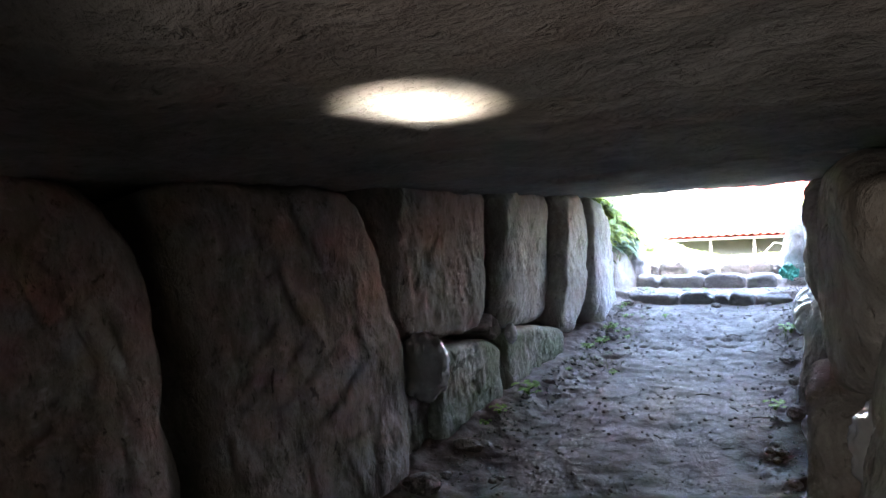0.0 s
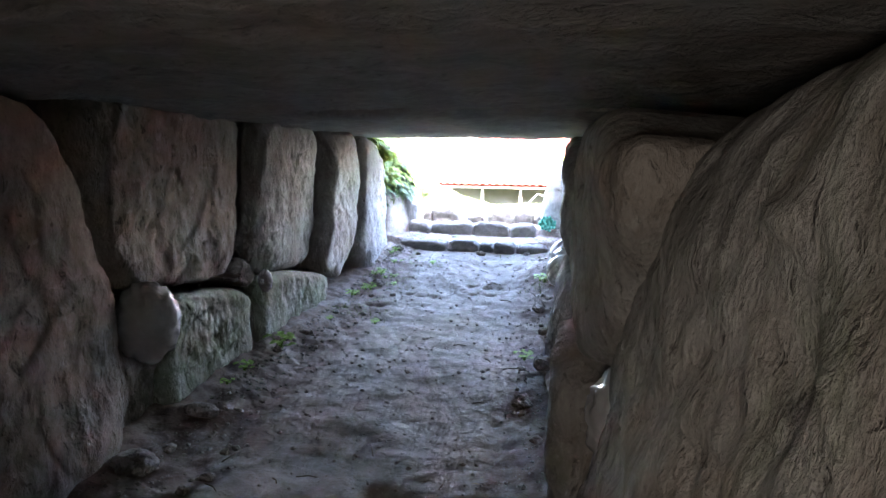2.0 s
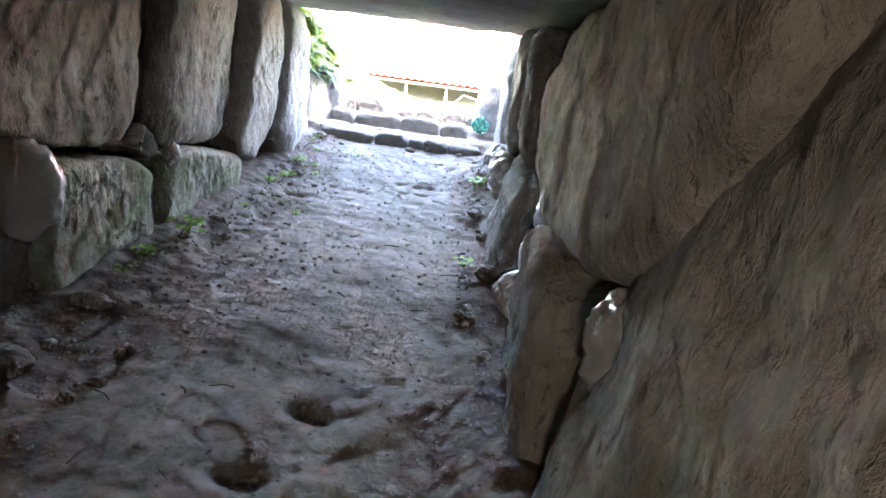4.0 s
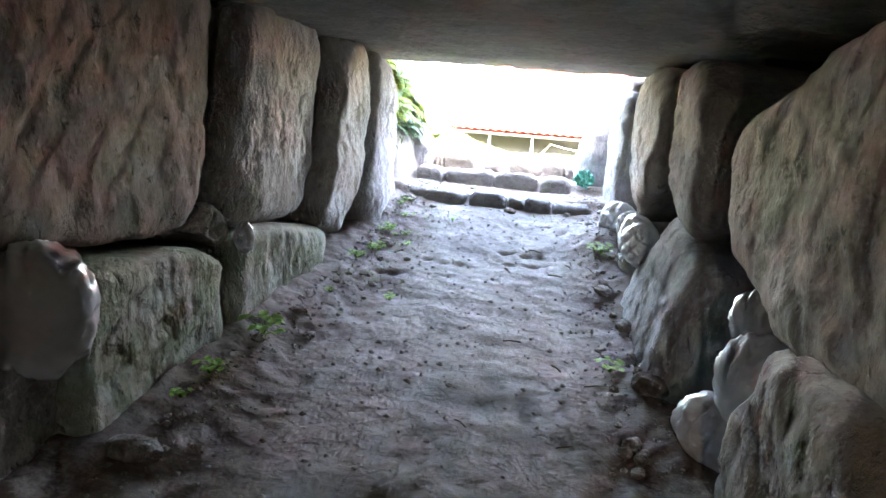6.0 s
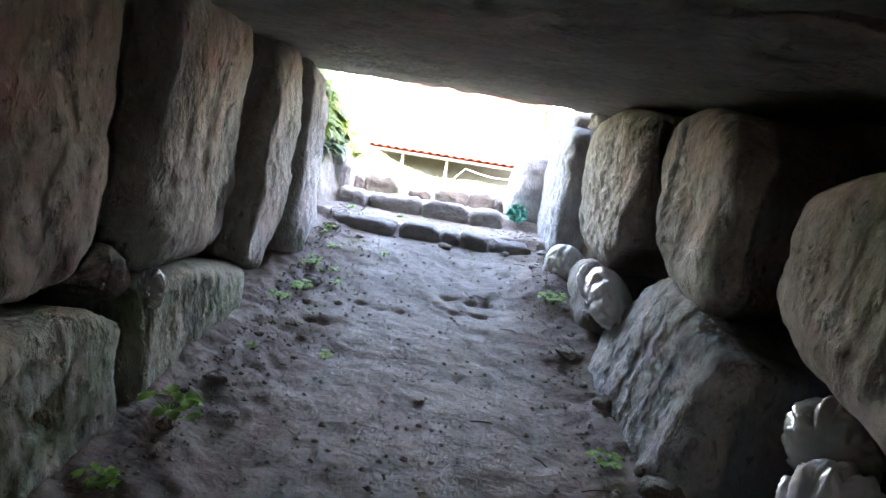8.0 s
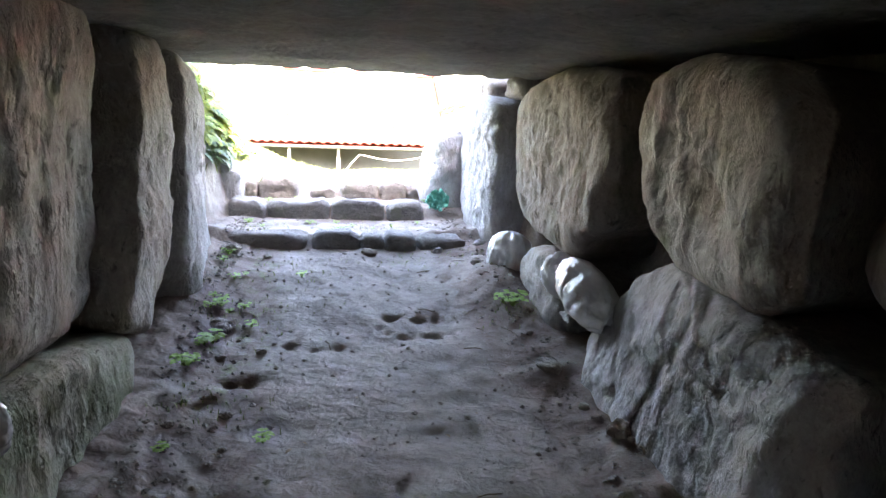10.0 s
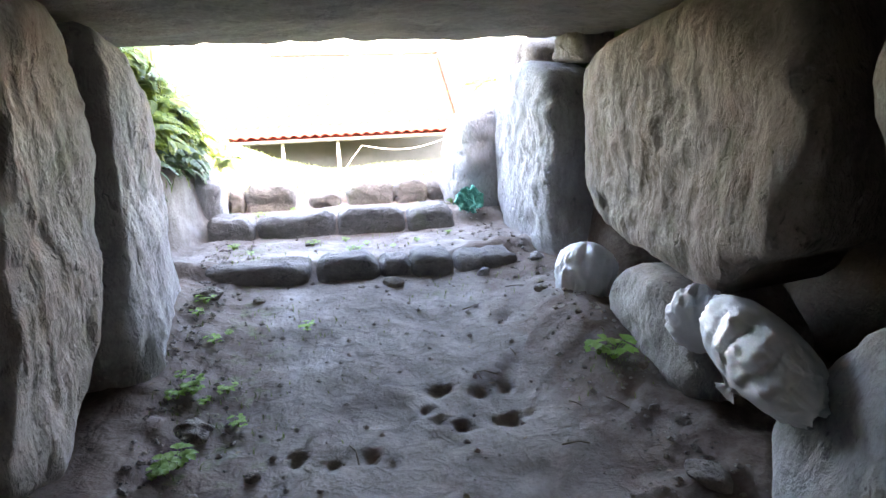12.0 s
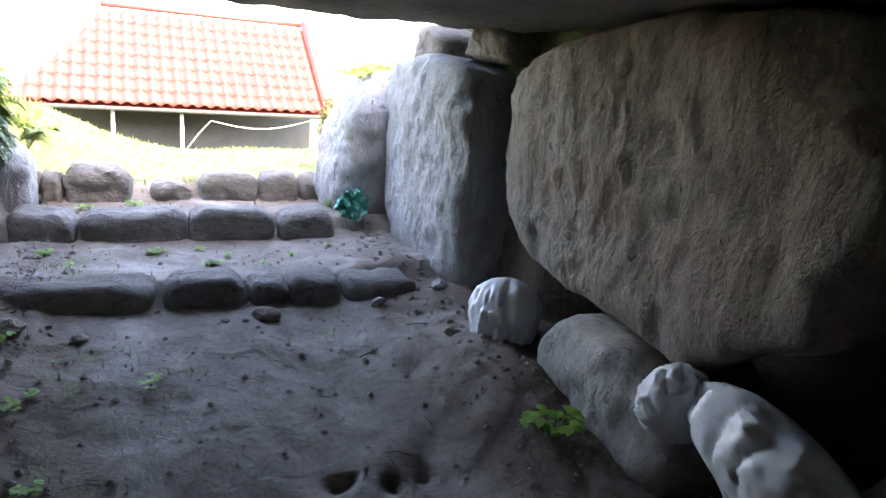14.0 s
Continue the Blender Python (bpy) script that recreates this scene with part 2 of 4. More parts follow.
# ---- the ground: one sheet, sunk where the passage runs, banked up round it ----
def floor_line(y):
    """Height of the trodden floor along the passage, and of the terraces beyond the kerbs."""
    knots = ((-9, -0.10), (3.0, -0.08), (4.3, 0.0), (5.3, 0.03), (6.5, 0.12), (7.5, 0.27), (7.8, 0.29), (7.9, 0.37), (8.55, 0.375),
             (8.68, 0.375), (8.78, 0.47), (9.3, 0.455), (9.4, 0.48), (9.55, 0.585), (10.2, 0.62), (11.0, 0.60), (12.2, 0.0), (13.4, -1.0), (15, -1.3), (2000, -1.3))
    for (a, u), (b, w) in zip(knots, knots[1:]):
        if y <= b:
            return u + (w - u) * max(0.0, (y - a) / (b - a))
    return -1.3


rng = random.Random(4)
DENTS = []
for hx, hy, hr in ((-0.38, 6.55, 0.032), (-0.33, 6.56, 0.025), (-0.21, 6.50, 0.03), (-0.10, 6.52, 0.026), (-0.41, 6.34, 0.02), (-0.33, 6.29, 0.026), (-0.14, 6.28, 0.03), (-0.19, 6.29, 0.022),
                   (-0.44, 6.42, 0.018), (-0.07, 6.31, 0.02), (-0.92, 6.23, 0.028), (-0.80, 6.18, 0.022), (-0.67, 6.19, 0.025), (-1.09, 5.82, 0.035), (-1.17, 5.81, 0.03), (-0.37, 2.49, 0.05), (-0.45, 2.50, 0.04), (-0.29, 2.92, 0.05), (-0.22, 2.88, 0.035)):
    DENTS.append((hx, hy, hr, hr * 1.25))
DENTS += [(rng.uniform(-0.55, 0.0), rng.uniform(6.2, 6.65), rng.uniform(0.012, 0.02), rng.uniform(0.008, 0.014)) for _ in range(22)]
DENTS += [(rng.uniform(-0.9, 0.3), rng.uniform(2.3, 3.4), rng.uniform(0.018, 0.035), rng.uniform(0.006, 0.014)) for _ in range(26)]
DENTS += [(rng.uniform(-1.2, 0.3), rng.uniform(3.2, 7.5), rng.uniform(0.015, 0.03), rng.uniform(0.004, 0.010)) for _ in range(60)]


def ground_z(x, y):
    z = floor_line(y)
    inside = smoothstep(12.0, 11.0, y)
    if y < 9.6:
        z += 0.022 * fbm((x * 1.7, y * 1.7, 0.3)) * smoothstep(9.6, 9.0, y) + 0.008 * fbm((x * 6, y * 6, 2.0)) + 0.003 * ridged((x * 3, y * 4, 1.0), 2)
        edge_ = max(smoothstep(-0.95, -1.3, x), smoothstep(0.05, 0.3, x))
        z += edge_ * 0.016 * fbm((x * 11, y * 11, 6.0), 3)
        z += 0.09 * smoothstep(-1.15, -1.6, x) * smoothstep(8.4, 7.6, y) + 0.07 * smoothstep(0.15, 0.5, x) * smoothstep(8.4, 7.4, y)
        z += 0.10 * math.exp(-((x - 0.30) / 0.22) ** 2 - ((y - 6.75) / 0.5) ** 2)
        for dx, dy, r, d in DENTS:
            if abs(x - dx) < 0.12 and abs(y - dy) < 0.12:
                z -= 1.25 * d * math.exp(-((x - dx) ** 2 + (y - dy) ** 2) / (r * r))
    elif y < 14:
        z += 0.05 * fbm((x * 0.8, y * 0.8, 5.0))
        z += 0.34 * smoothstep(-0.5, -1.9, x) * inside
    # banks and mound
    left_edge = -1.98 + 0.45 * smoothstep(7.9, 8.4, y)
    right_edge = 1.30 - 0.62 * smoothstep(6.7, 7.4, y) - 0.10 * smoothstep(8.3, 8.8, y)
    top = 2.35
    fade = smoothstep(11.6, 8.9, y)
    wob = 0.10 * fbm((y * 1.3, x * 0.5, 9.0)) * smoothstep(7.9, 8.3, y)
    slope_l = 0.30 + 1.0 * smoothstep(8.9, 10.2, y)
    slope_r = 0.35 + 0.8 * smoothstep(8.6, 9.4, y)
    bl = smoothstep(left_edge + wob, left_edge + wob - slope_l, x)
    br = smoothstep(right_edge + wob, right_edge + wob + slope_r, x)
    bb = smoothstep(-2.3, -2.7, y)
    up = max(bl, br, bb)
    far = smoothstep(12.5, 4.5, math.hypot(x, y - 2.0) if y < 2 else abs(x) + 0.0)
    high = (top - 0.2 * smoothstep(3, 8, y)) * far * (fade if y > 8 else 1.0)
    high += 0.06 * fbm((x * 1.1, y * 1.1, 3.0))
    base = z if abs(x) < 6 else -0.2 if y < 10 else z
    return base + up * max(0.0, high - base) if up > 0 else base


def spaced(fine0, fine1, step, far0, far1):
    out = list(np.arange(fine0, fine1 + 1e-6, step))
    d, v = step, fine1
    while v < far1:
        d *= 1.14
        v += d
        out.append(v)
    d, v = step, fine0
    while v > far0:
        d *= 1.14
        v -= d
        out.insert(0, v)
    return [float(o) for o in out]


GX = spaced(-1.75, 0.75, 0.021, -900, 900)
GY = spaced(1.6, 9.8, 0.024, -900, 1500)
verts = [(x, y, ground_z(x, y)) for y in GY for x in GX]
n = len(GX)
faces = [(j * n + i, j * n + i + 1, (j + 1) * n + i + 1, (j + 1) * n + i) for j in range(len(GY) - 1) for i in range(n - 1)]
me = bpy.data.meshes.new("ground")
me.from_pydata(verts, [], faces)
mask = me.attributes.new("grass", "FLOAT", "POINT")
cover = []
for x, y, z in verts:
    c = smoothstep(9.3, 9.8, y) * 0.75
    if y > 7.6 or z > 1.6:
        c = max(c, 0.6 * smoothstep(0.9, 1.2, z))
    if 5.6 < y < 9.4:
        c = max(c, 0.22 * math.exp(-((x + 1.15) / 0.25) ** 2), 0.18 * math.exp(-((x + 0.1) / 0.35) ** 2 - ((y - 7.4) / 0.35) ** 2))
    cover.append(c)
mask.data.foreach_set("value", cover)
loose = me.attributes.new("loose", "FLOAT", "POINT")
loose.data.foreach_set("value", [0.5 * max(smoothstep(-0.85, -1.2, x), smoothstep(-0.05, 0.22, x)) if y < 8 else 0.2 * smoothstep(9.6, 9.3, y) for x, y, z in verts])
me.materials.append(EARTH)
me.polygons.foreach_set("use_smooth", [True] * len(me.polygons))
tagged(new("ground", me), "trodden grey-brown earth floor with small holes, grassy outside", "ground", kind="structure")


# ---- stones of the passage ----
def rounded(poly, rounds=2):
    for _ in range(rounds):
        nxt = []
        for a, b in zip(poly, poly[1:] + poly[:1]):
            nxt += [(a[0] * 0.87 + b[0] * 0.13, a[1] * 0.87 + b[1] * 0.13), (a[0] * 0.13 + b[0] * 0.87, a[1] * 0.13 + b[1] * 0.87)]
        poly = nxt
    return poly


def resampled(poly, count):
    pts = [Vector((a, b)) for a, b in poly]
    seg = [(q - p).length for p, q in zip(pts, pts[1:] + pts[:1])]
    total, out, i, run = sum(seg), [], 0, 0.0
    for k in range(count):
        want = total * k / count
        while run + seg[i] < want:
            run += seg[i]
            i += 1
        t = (want - run) / seg[i]
        out.append(pts[i].lerp(pts[(i + 1) % len(pts)], t))
    return out


def wall_stone(name, poly, face_x, mat, label, side, thick=0.5, edge=0.075, rough=0.035, lean=0.0, skew=0.0, seed=0, count=120, rings=22, flat=15.0, scoops=10, category="stone"):
    """A boulder in a side wall. poly: its outline as (y, z); face_x: where its face lies; side: -1 for the wall on the west, 1 for the east.
    lean: how far the face moves in x for a metre of height; skew: for a metre along y."""
    cy = sum(p[0] for p in poly) / len(poly)
    cz = sum(p[1] for p in poly) / len(poly)
    count, rings = int(count * 1.25), int(rings * 1.4)
    rim = resampled(rounded(poly), count)
    bm = bmesh.new()
    rs = random.Random(seed * 7 + 1)
    cuts = []
    for _ in range(7):
        a = rs.uniform(0, math.tau)
        ca, sa = math.cos(a), math.sin(a)
        reach = max((p.x - cy) * ca + (p.y - cz) * sa for p in rim)
        cuts.append((ca, sa, reach * rs.uniform(0.62, 0.88), rs.uniform(0.15, 0.55)))
    scars = []
    for _ in range(scoops):
        p, a = rs.choice(rim), rs.uniform(0.2, 1.2)
        r = rs.uniform(0.1, 0.95)
        r1 = rs.uniform(0.06, 0.22)
        scars.append((cy + (p.x - cy) * r, cz + (p.y - cz) * r, math.cos(a), math.sin(a), r1, r1 * rs.uniform(0.3, 0.6), rs.uniform(0.006, 0.02)))
    off = Vector((seed * 3.7, seed * 1.3, seed * 2.1))
    rows = []
    steps = [(k / rings, None) for k in range(1, rings + 1)] + [(1.0, s) for s in (0.25, 0.5, 0.75, 1.0)]

    def place(r, s, p):
        y, z = cy + (p.x - cy) * r, cz + (p.y - cz) * r
        if s is None:
            d = edge * (1 - (max(0.0, 1 - r ** flat)) ** 0.5)
        else:
            d = edge + s * (thick - edge)
            y, z = cy + (p.x - cy) * (1 - 0.06 * s), cz + (p.y - cz) * (1 - 0.06 * s)
        q = Vector((0, y * 1.0, z * 1.0)) + off
        for ca, sa, start, slant in cuts:
            over = (y - cy) * ca + (z - cz) * sa + 0.03 * noise.noise(q * 5) - start
            if over > 0:
                d += slant * over * (0.5 if s is None else 0.2)
        g = Vector((q.x, q.y, q.z * 0.75))
        d += rough * (1.1 * fbm(q * 1.5, 3) + 0.22 * ridged(g * 4.2, 3) + 0.34 * fbm(g * 12, 3))
        cell = noise.voronoi(g * 2.0 + Vector((0, 0.4 * noise.noise(q * 2), 0)))[0]
        d += rough * 0.9 * (0.5 - min(1.0, 1.6 * (cell[1] - cell[0]))) * 0.5
        for oy, oz, ca, sa, r1, r2, deep in scars:
            u, v = (y - oy) * ca + (z - oz) * sa, (z - oz) * ca - (y - oy) * sa
            u += 0.05 * noise.noise(q * 7)
            m = 1 - (u / r1) ** 2 - (v / r2) ** 2
            if m > 0 and s is None:
                d += deep * min(1.0, 2.2 * m) * (0.6 + 0.4 * v / r2)
        w = 0.035 * fbm(q * 3.5 + Vector((5, 0, 0)), 3) * r
        return Vector((face_x + lean * (z - cz) + skew * (y - cy) + side * d, y + w, z + w * 0.7))

    centre = bm.verts.new(place(0, None, rim[0]))
    for r, s in steps:
        rows.append([bm.verts.new(place(r, s, p)) for p in rim])
    for k in range(count):
        bm.faces.new((centre, rows[0][k], rows[0][(k + 1) % count]))
    for a, b in zip(rows, rows[1:]):
        for k in range(count):
            bm.faces.new((a[k], b[k], b[(k + 1) % count], a[(k + 1) % count]))
    bm.faces.new(rows[-1])
    bmesh.ops.recalc_face_normals(bm, faces=bm.faces)
    for v in bm.verts:
        v.co -= Vector((face_x, cy, cz))
    ob = part(name, bm, mat)
    ob.data.set_sharp_from_angle(angle=radians(48))
    ob.matrix_basis = pose(face_x, cy, cz)
    return tagged(ob, label, category)


def west(poly, x, mat, label, **k):
    return tagged(wall_stone("wall_stone", poly, x, mat, label, -1, **k), group="stones of the passage walls")


def east(poly, x, mat, label, **k):
    return tagged(wall_stone("wall_stone", poly, x, mat, label, 1, **k), group="stones of the passage walls")


# west wall, from the chamber to the mouth
west([(-2.4, 1.75), (-0.4, 1.75), (-0.25, 0.6), (-0.2, -0.3), (-2.4, -0.3)], -1.55, GRANITE_BROWN, "huge dark brown boulder lining the inner chamber", seed=1)
west([(-0.3, 1.7), (1.27, 1.6), (1.40, 1.3), (1.46, 0.93), (1.52, 0.4), (1.55, -0.35), (-0.2, -0.35), (-0.25, 0.6)], -1.52, GRANITE_BROWN, "dark brown upright boulder beside the chamber", seed=2, count=160, rings=30)
west([(1.42, 1.62), (2.58, 1.58), (2.74, 1.33), (2.82, 1.06), (2.94, 0.8), (3.03, 0.46), (3.04, 0.06), (2.95, -0.3), (1.62, -0.35), (1.58, 0.4), (1.52, 0.95), (1.46, 1.3)], -1.49, GRANITE_BROWN, "brown and grey upright boulder with green algae below", seed=3, count=170, rings=32)
west([(2.84, 1.66), (4.43, 1.62), (4.47, 1.27), (4.34, 0.80), (4.15, 0.57), (3.09, 0.70), (3.04, 0.80), (2.93, 1.10), (2.82, 1.44)], -1.58, GRANITE_BROWN, "large squarish boulder, rust-brown above and grey below", seed=4, count=160, rings=30, lean=0.04, skew=-0.03)
west([(4.50, 1.60), (5.2, 1.62), (5.81, 1.58), (5.93, 1.25), (5.80, 0.76), (5.58, 0.45), (4.76, 0.49), (4.55, 0.58), (4.44, 0.9), (4.52, 1.19)], -1.57, GRANITE, "grey-brown upright boulder with rough ridged face", seed=5, count=140, rings=26, lean=0.05, skew=-0.06)
west([(5.86, 1.6), (6.66, 1.58), (6.75, 1.23), (6.62, 0.72), (6.35, 0.36), (6.08, 0.22), (5.72, 0.34), (5.66, 0.48), (5.75, 0.82), (5.98, 1.25)], -1.50, GRANITE, "tall narrow grey slab standing on end", seed=6, count=130, rings=24, lean=0.02, skew=-0.06)
west([(6.78, 1.58), (7.1, 1.56), (7.40, 1.38), (7.80, 0.98), (7.84, 0.5), (7.6, 0.1), (6.72, 0.1), (6.50, 0.42), (6.68, 0.78), (6.72, 1.15)], -1.46, GRANITE_PALE, "blue-grey pointed slab at the mouth of the passage", seed=7, count=130, rings=24, skew=-0.07)
west([(3.43, 0.60), (3.8, 0.57), (4.12, 0.55), (4.40, 0.45), (4.42, 0.11), (4.36, -0.25), (3.46, -0.3), (3.39, 0.05)], -1.55, GRANITE_GREEN, "low green-stained block under the large boulder", seed=8, rough=0.03)
west([(4.46, 0.50), (4.75, 0.50), (5.5, 0.42), (5.95, 0.24), (5.9, -0.1), (5.2, -0.2), (4.5, -0.25), (4.44, 0.05)], -1.54, GRANITE_GREEN, "low grey-green block with pale scraped corner", seed=9, rough=0.03)
west([(3.06, 0.52), (3.44, 0.42), (3.46, -0.3), (3.04, -0.3)], -1.66, GRANITE_BROWN, "small brown stone filling the gap low down", seed=10, count=70, rings=12)
west([(4.22, 0.58), (4.42, 0.68), (4.50, 0.53), (4.42, 0.46)], -1.60, GRANITE, "wedge stone set between the wall boulders", seed=11, count=60, rings=10, edge=0.06, rough=0.015)

# east wall
east([(-2.4, 1.75), (-0.45, 1.75), (-0.5, -0.3), (-2.4, -0.3)], 0.80, GRANITE_BROWN, "huge dark boulder lining the inner chamber", seed=21)
east([(-0.4, 1.30), (0.3, 1.46), (1.2, 1.56), (1.80, 1.46), (2.12, 1.12), (2.55, 0.64), (2.70, 0.19), (2.76, -0.35), (-0.3, -0.35), (-0.5, 0.5)], 0.62, GRANITE, "massive grey boulder with chipped, pitted face", seed=22, lean=0.10, skew=-0.05, count=230, rings=62, rough=0.034, edge=0.09, scoops=60)
east([(1.62, 1.40), (2.3, 1.52), (3.00, 1.50), (3.48, 1.47), (4.02, 1.33), (4.42, 1.20), (4.60, 1.0), (4.42, 0.82), (3.95, 0.70), (3.47, 0.60), (2.96, 0.64), (2.45, 0.72), (2.14, 0.82)], 0.51, GRANITE, "massive grey-brown rounded boulder with lighter scar", seed=23, count=190, rings=36, edge=0.10, rough=0.036, flat=9.0)
east([(4.50, 1.30), (4.78, 1.50), (5.2, 1.52), (5.51, 1.46), (5.62, 1.28), (5.56, 1.1), (5.42, 0.87), (5.20, 0.70), (4.66, 0.66), (4.50, 0.80)], 0.50, GRANITE, "squarish rough grey boulder in the upper course", seed=24, count=150, rings=28, edge=0.08, skew=0.07)
east([(5.76, 1.53), (6.43, 1.57), (6.95, 1.50), (7.52, 1.34), (7.56, 0.95), (7.18, 0.62), (6.66, 0.57), (6.20, 0.54), (5.96, 0.66), (5.68, 0.80), (5.66, 1.02)], 0.50, GRANITE_BROWN, "large tan boulder with green streaks", seed=25, count=170, rings=32, edge=0.055, skew=0.06)
east([(7.60, 1.16), (7.74, 1.38), (8.22, 1.47), (8.86, 1.38), (9.02, 0.93), (8.92, 0.3), (8.4, 0.2), (7.78, 0.12), (7.62, 0.29)], 0.48, GRANITE_PALE, "tall pale slab with vertical weathering grooves", seed=26, count=150, rings=28, edge=0.07, rough=0.04, skew=0.05)
east([(6.95, 0.36), (6.70, 0.54), (6.30, 0.54), (6.10, 0.36), (6.12, -0.05), (6.45, -0.1), (6.86, 0.0)], 0.46, GRANITE, "small rounded grey stone at the foot of the wall", seed=27, count=80, rings=14, edge=0.07, rough=0.04, skew=0.08)
east([(5.76, 0.33), (5.60, 0.58), (5.25, 0.74), (4.94, 0.74), (4.53, 0.67), (4.28, 0.62), (4.26, 0.3), (4.2, -0.2), (5.25, -0.25), (5.62, 0.0)], 0.43, GRANITE_PALE, "large sloping grey block in the lower course", seed=28, count=170, rings=32, rough=0.045, lean=0.20, skew=0.04, scoops=16)
east([(3.64, 0.32), (3.54, 0.58), (3.30, 0.66), (2.85, 0.68), (2.66, 0.52), (2.66, -0.4), (3.60, -0.4)], 0.43, GRANITE, "grey block with ridged edge under the boulder", seed=29, skew=0.0, count=120, rings=24, rough=0.045)
east([(8.80, 0.35), (8.70, 1.10), (8.90, 1.34), (9.20, 1.36), (9.46, 1.02), (9.44, 0.35)], 0.22, GRANITE_PALE, "pinkish rounded boulder outside the mouth", seed=30, count=110, rings=22, edge=0.24, flat=3.5, lean=0.18, rough=0.045)
east([(7.62, 1.40), (7.66, 1.58), (7.95, 1.62), (8.12, 1.56), (8.14, 1.42)], 0.66, SMALL_STONE, "small rubble stone wedged under the capstone", seed=31, count=60, rings=12, edge=0.12, flat=3.5, thick=0.3, rough=0.02)
east([(8.18, 1.38), (8.2, 1.56), (8.5, 1.64), (8.66, 1.52), (8.66, 1.36)], 0.56, SMALL_STONE, "small rubble stone wedged under the capstone", seed=32, count=60, rings=12, edge=0.12, flat=3.5, thick=0.3, rough=0.02)


# added stones that keep daylight out of the dark gap above the upper course
for k, (y, z, sz) in enumerate(((5.75, 1.60, 0.16), (6.75, 1.60, 0.14), (7.15, 1.57, 0.22), (7.5, 1.52, 0.2), (7.85, 1.60, 0.16), (8.45, 1.66, 0.15), (4.45, 1.50, 0.16))):
    east([(y - sz, z - 0.10), (y - 0.3 * sz, z + 0.10), (y + 0.6 * sz, z + 0.08), (y + sz, z - 0.04), (y, z - 0.16)], 0.95 + 0.05 * (k % 3), SMALL_STONE, "added packing stone blocking light behind the upper course", seed=40 + k, count=50, rings=9, edge=0.06, thick=0.35, rough=0.02)


# ---- capstones ----
def capstone(x0, x1, y0, y1, z0, thick, seed, lip):
    """A ceiling slab: a fine grid below, with bellied underside and rounded, uneven front edges."""
    bm = bmesh.new()
    nx, ny = int((x1 - x0) / 0.05), int((y1 - y0) / 0.05)
    low = []
    for j in range(ny + 1):
        row = []
        for i in range(nx + 1):
            u, v = i / nx, j / ny
            x, y = x0 + (x1 - x0) * u, y0 + (y1 - y0) * v
            q = Vector((x + seed * 5, y * 1.0, seed))
            y_edge = 0.10 * fbm((x * 1.1 + seed, 0, 0), 3) * smoothstep(0.85, 1, v)
            e = max(0.0, 1 - (y1 - y) / 0.16) + max(0.0, 1 - (y - y0) / 0.16)
            z = z0 + 0.030 * fbm(q * 1.3, 3) + 0.014 * ridged(q * 4.5, 3) + 0.006 * fbm(q * 14, 2) + lip * min(1, e) ** 2.2
            row.append(bm.verts.new((x, y + y_edge, z)))
        low.append(row)
    for j in range(ny):
        for i in range(nx):
            bm.faces.new((low[j][i], low[j + 1][i], low[j + 1][i + 1], low[j][i + 1]))
    ring = low[0] + [r[-1] for r in low[1:]] + low[-1][-2::-1] + [r[0] for r in low[-2:0:-1]]
    mid = [bm.verts.new((v.co.x, v.co.y, z0 + thick + 0.05 * fbm((v.co.x, v.co.y, 1), 2))) for v in ring]
    for k in range(len(ring)):
        bm.faces.new((ring[k], ring[(k + 1) % len(ring)], mid[(k + 1) % len(ring)], mid[k]))
    bm.faces.new(mid)
    bmesh.ops.recalc_face_normals(bm, faces=bm.faces)
    ob = part("ceiling", bm, CEILING_STONE)
    return tagged(ob, "huge grey granite capstone roofing the passage", "ceiling", kind="structure")


capstone(-2.7, 2.1, -2.9, 0.2, 1.66, 0.7, 1, 0.05)
capstone(-2.7, 2.1, 0.22, 3.75, 1.585, 0.7, 2, 0.05)
capstone(-2.7, 2.1, 3.77, 8.17, 1.572, 0.65, 3, 0.025)

# end wall of the chamber, behind the camera
bm = bmesh.new()
box(bm, -1.9, 1.2, -2.7, -2.35, -0.3, 1.75, 0.06)
tagged(part("wall_end", bm, GRANITE_BROWN), "dark stone slab closing the inner end", "wall", kind="structure")

# earth over the capstones
bm = bmesh.new()
cap = [[bm.verts.new((-2.75 + 0.2 * i, -3.0 + 0.2 * j, 2.33 + 0.35 * math.sin(math.pi * min(1, max(0, (j + 2) / 58))) + 0.06 * fbm((i * 0.3, j * 0.3, 1)))) for i in range(26)] for j in range(56)]
for j in range(55):
    for i in range(25):
        bm.faces.new((cap[j][i], cap[j][i + 1], cap[j + 1][i + 1], cap[j + 1][i]))
bmesh.ops.solidify(bm, geom=bm.faces[:], thickness=0.08)
tagged(part("mound_earth", bm, EARTH), "earth heaped over the capstones", "ground", kind="structure")


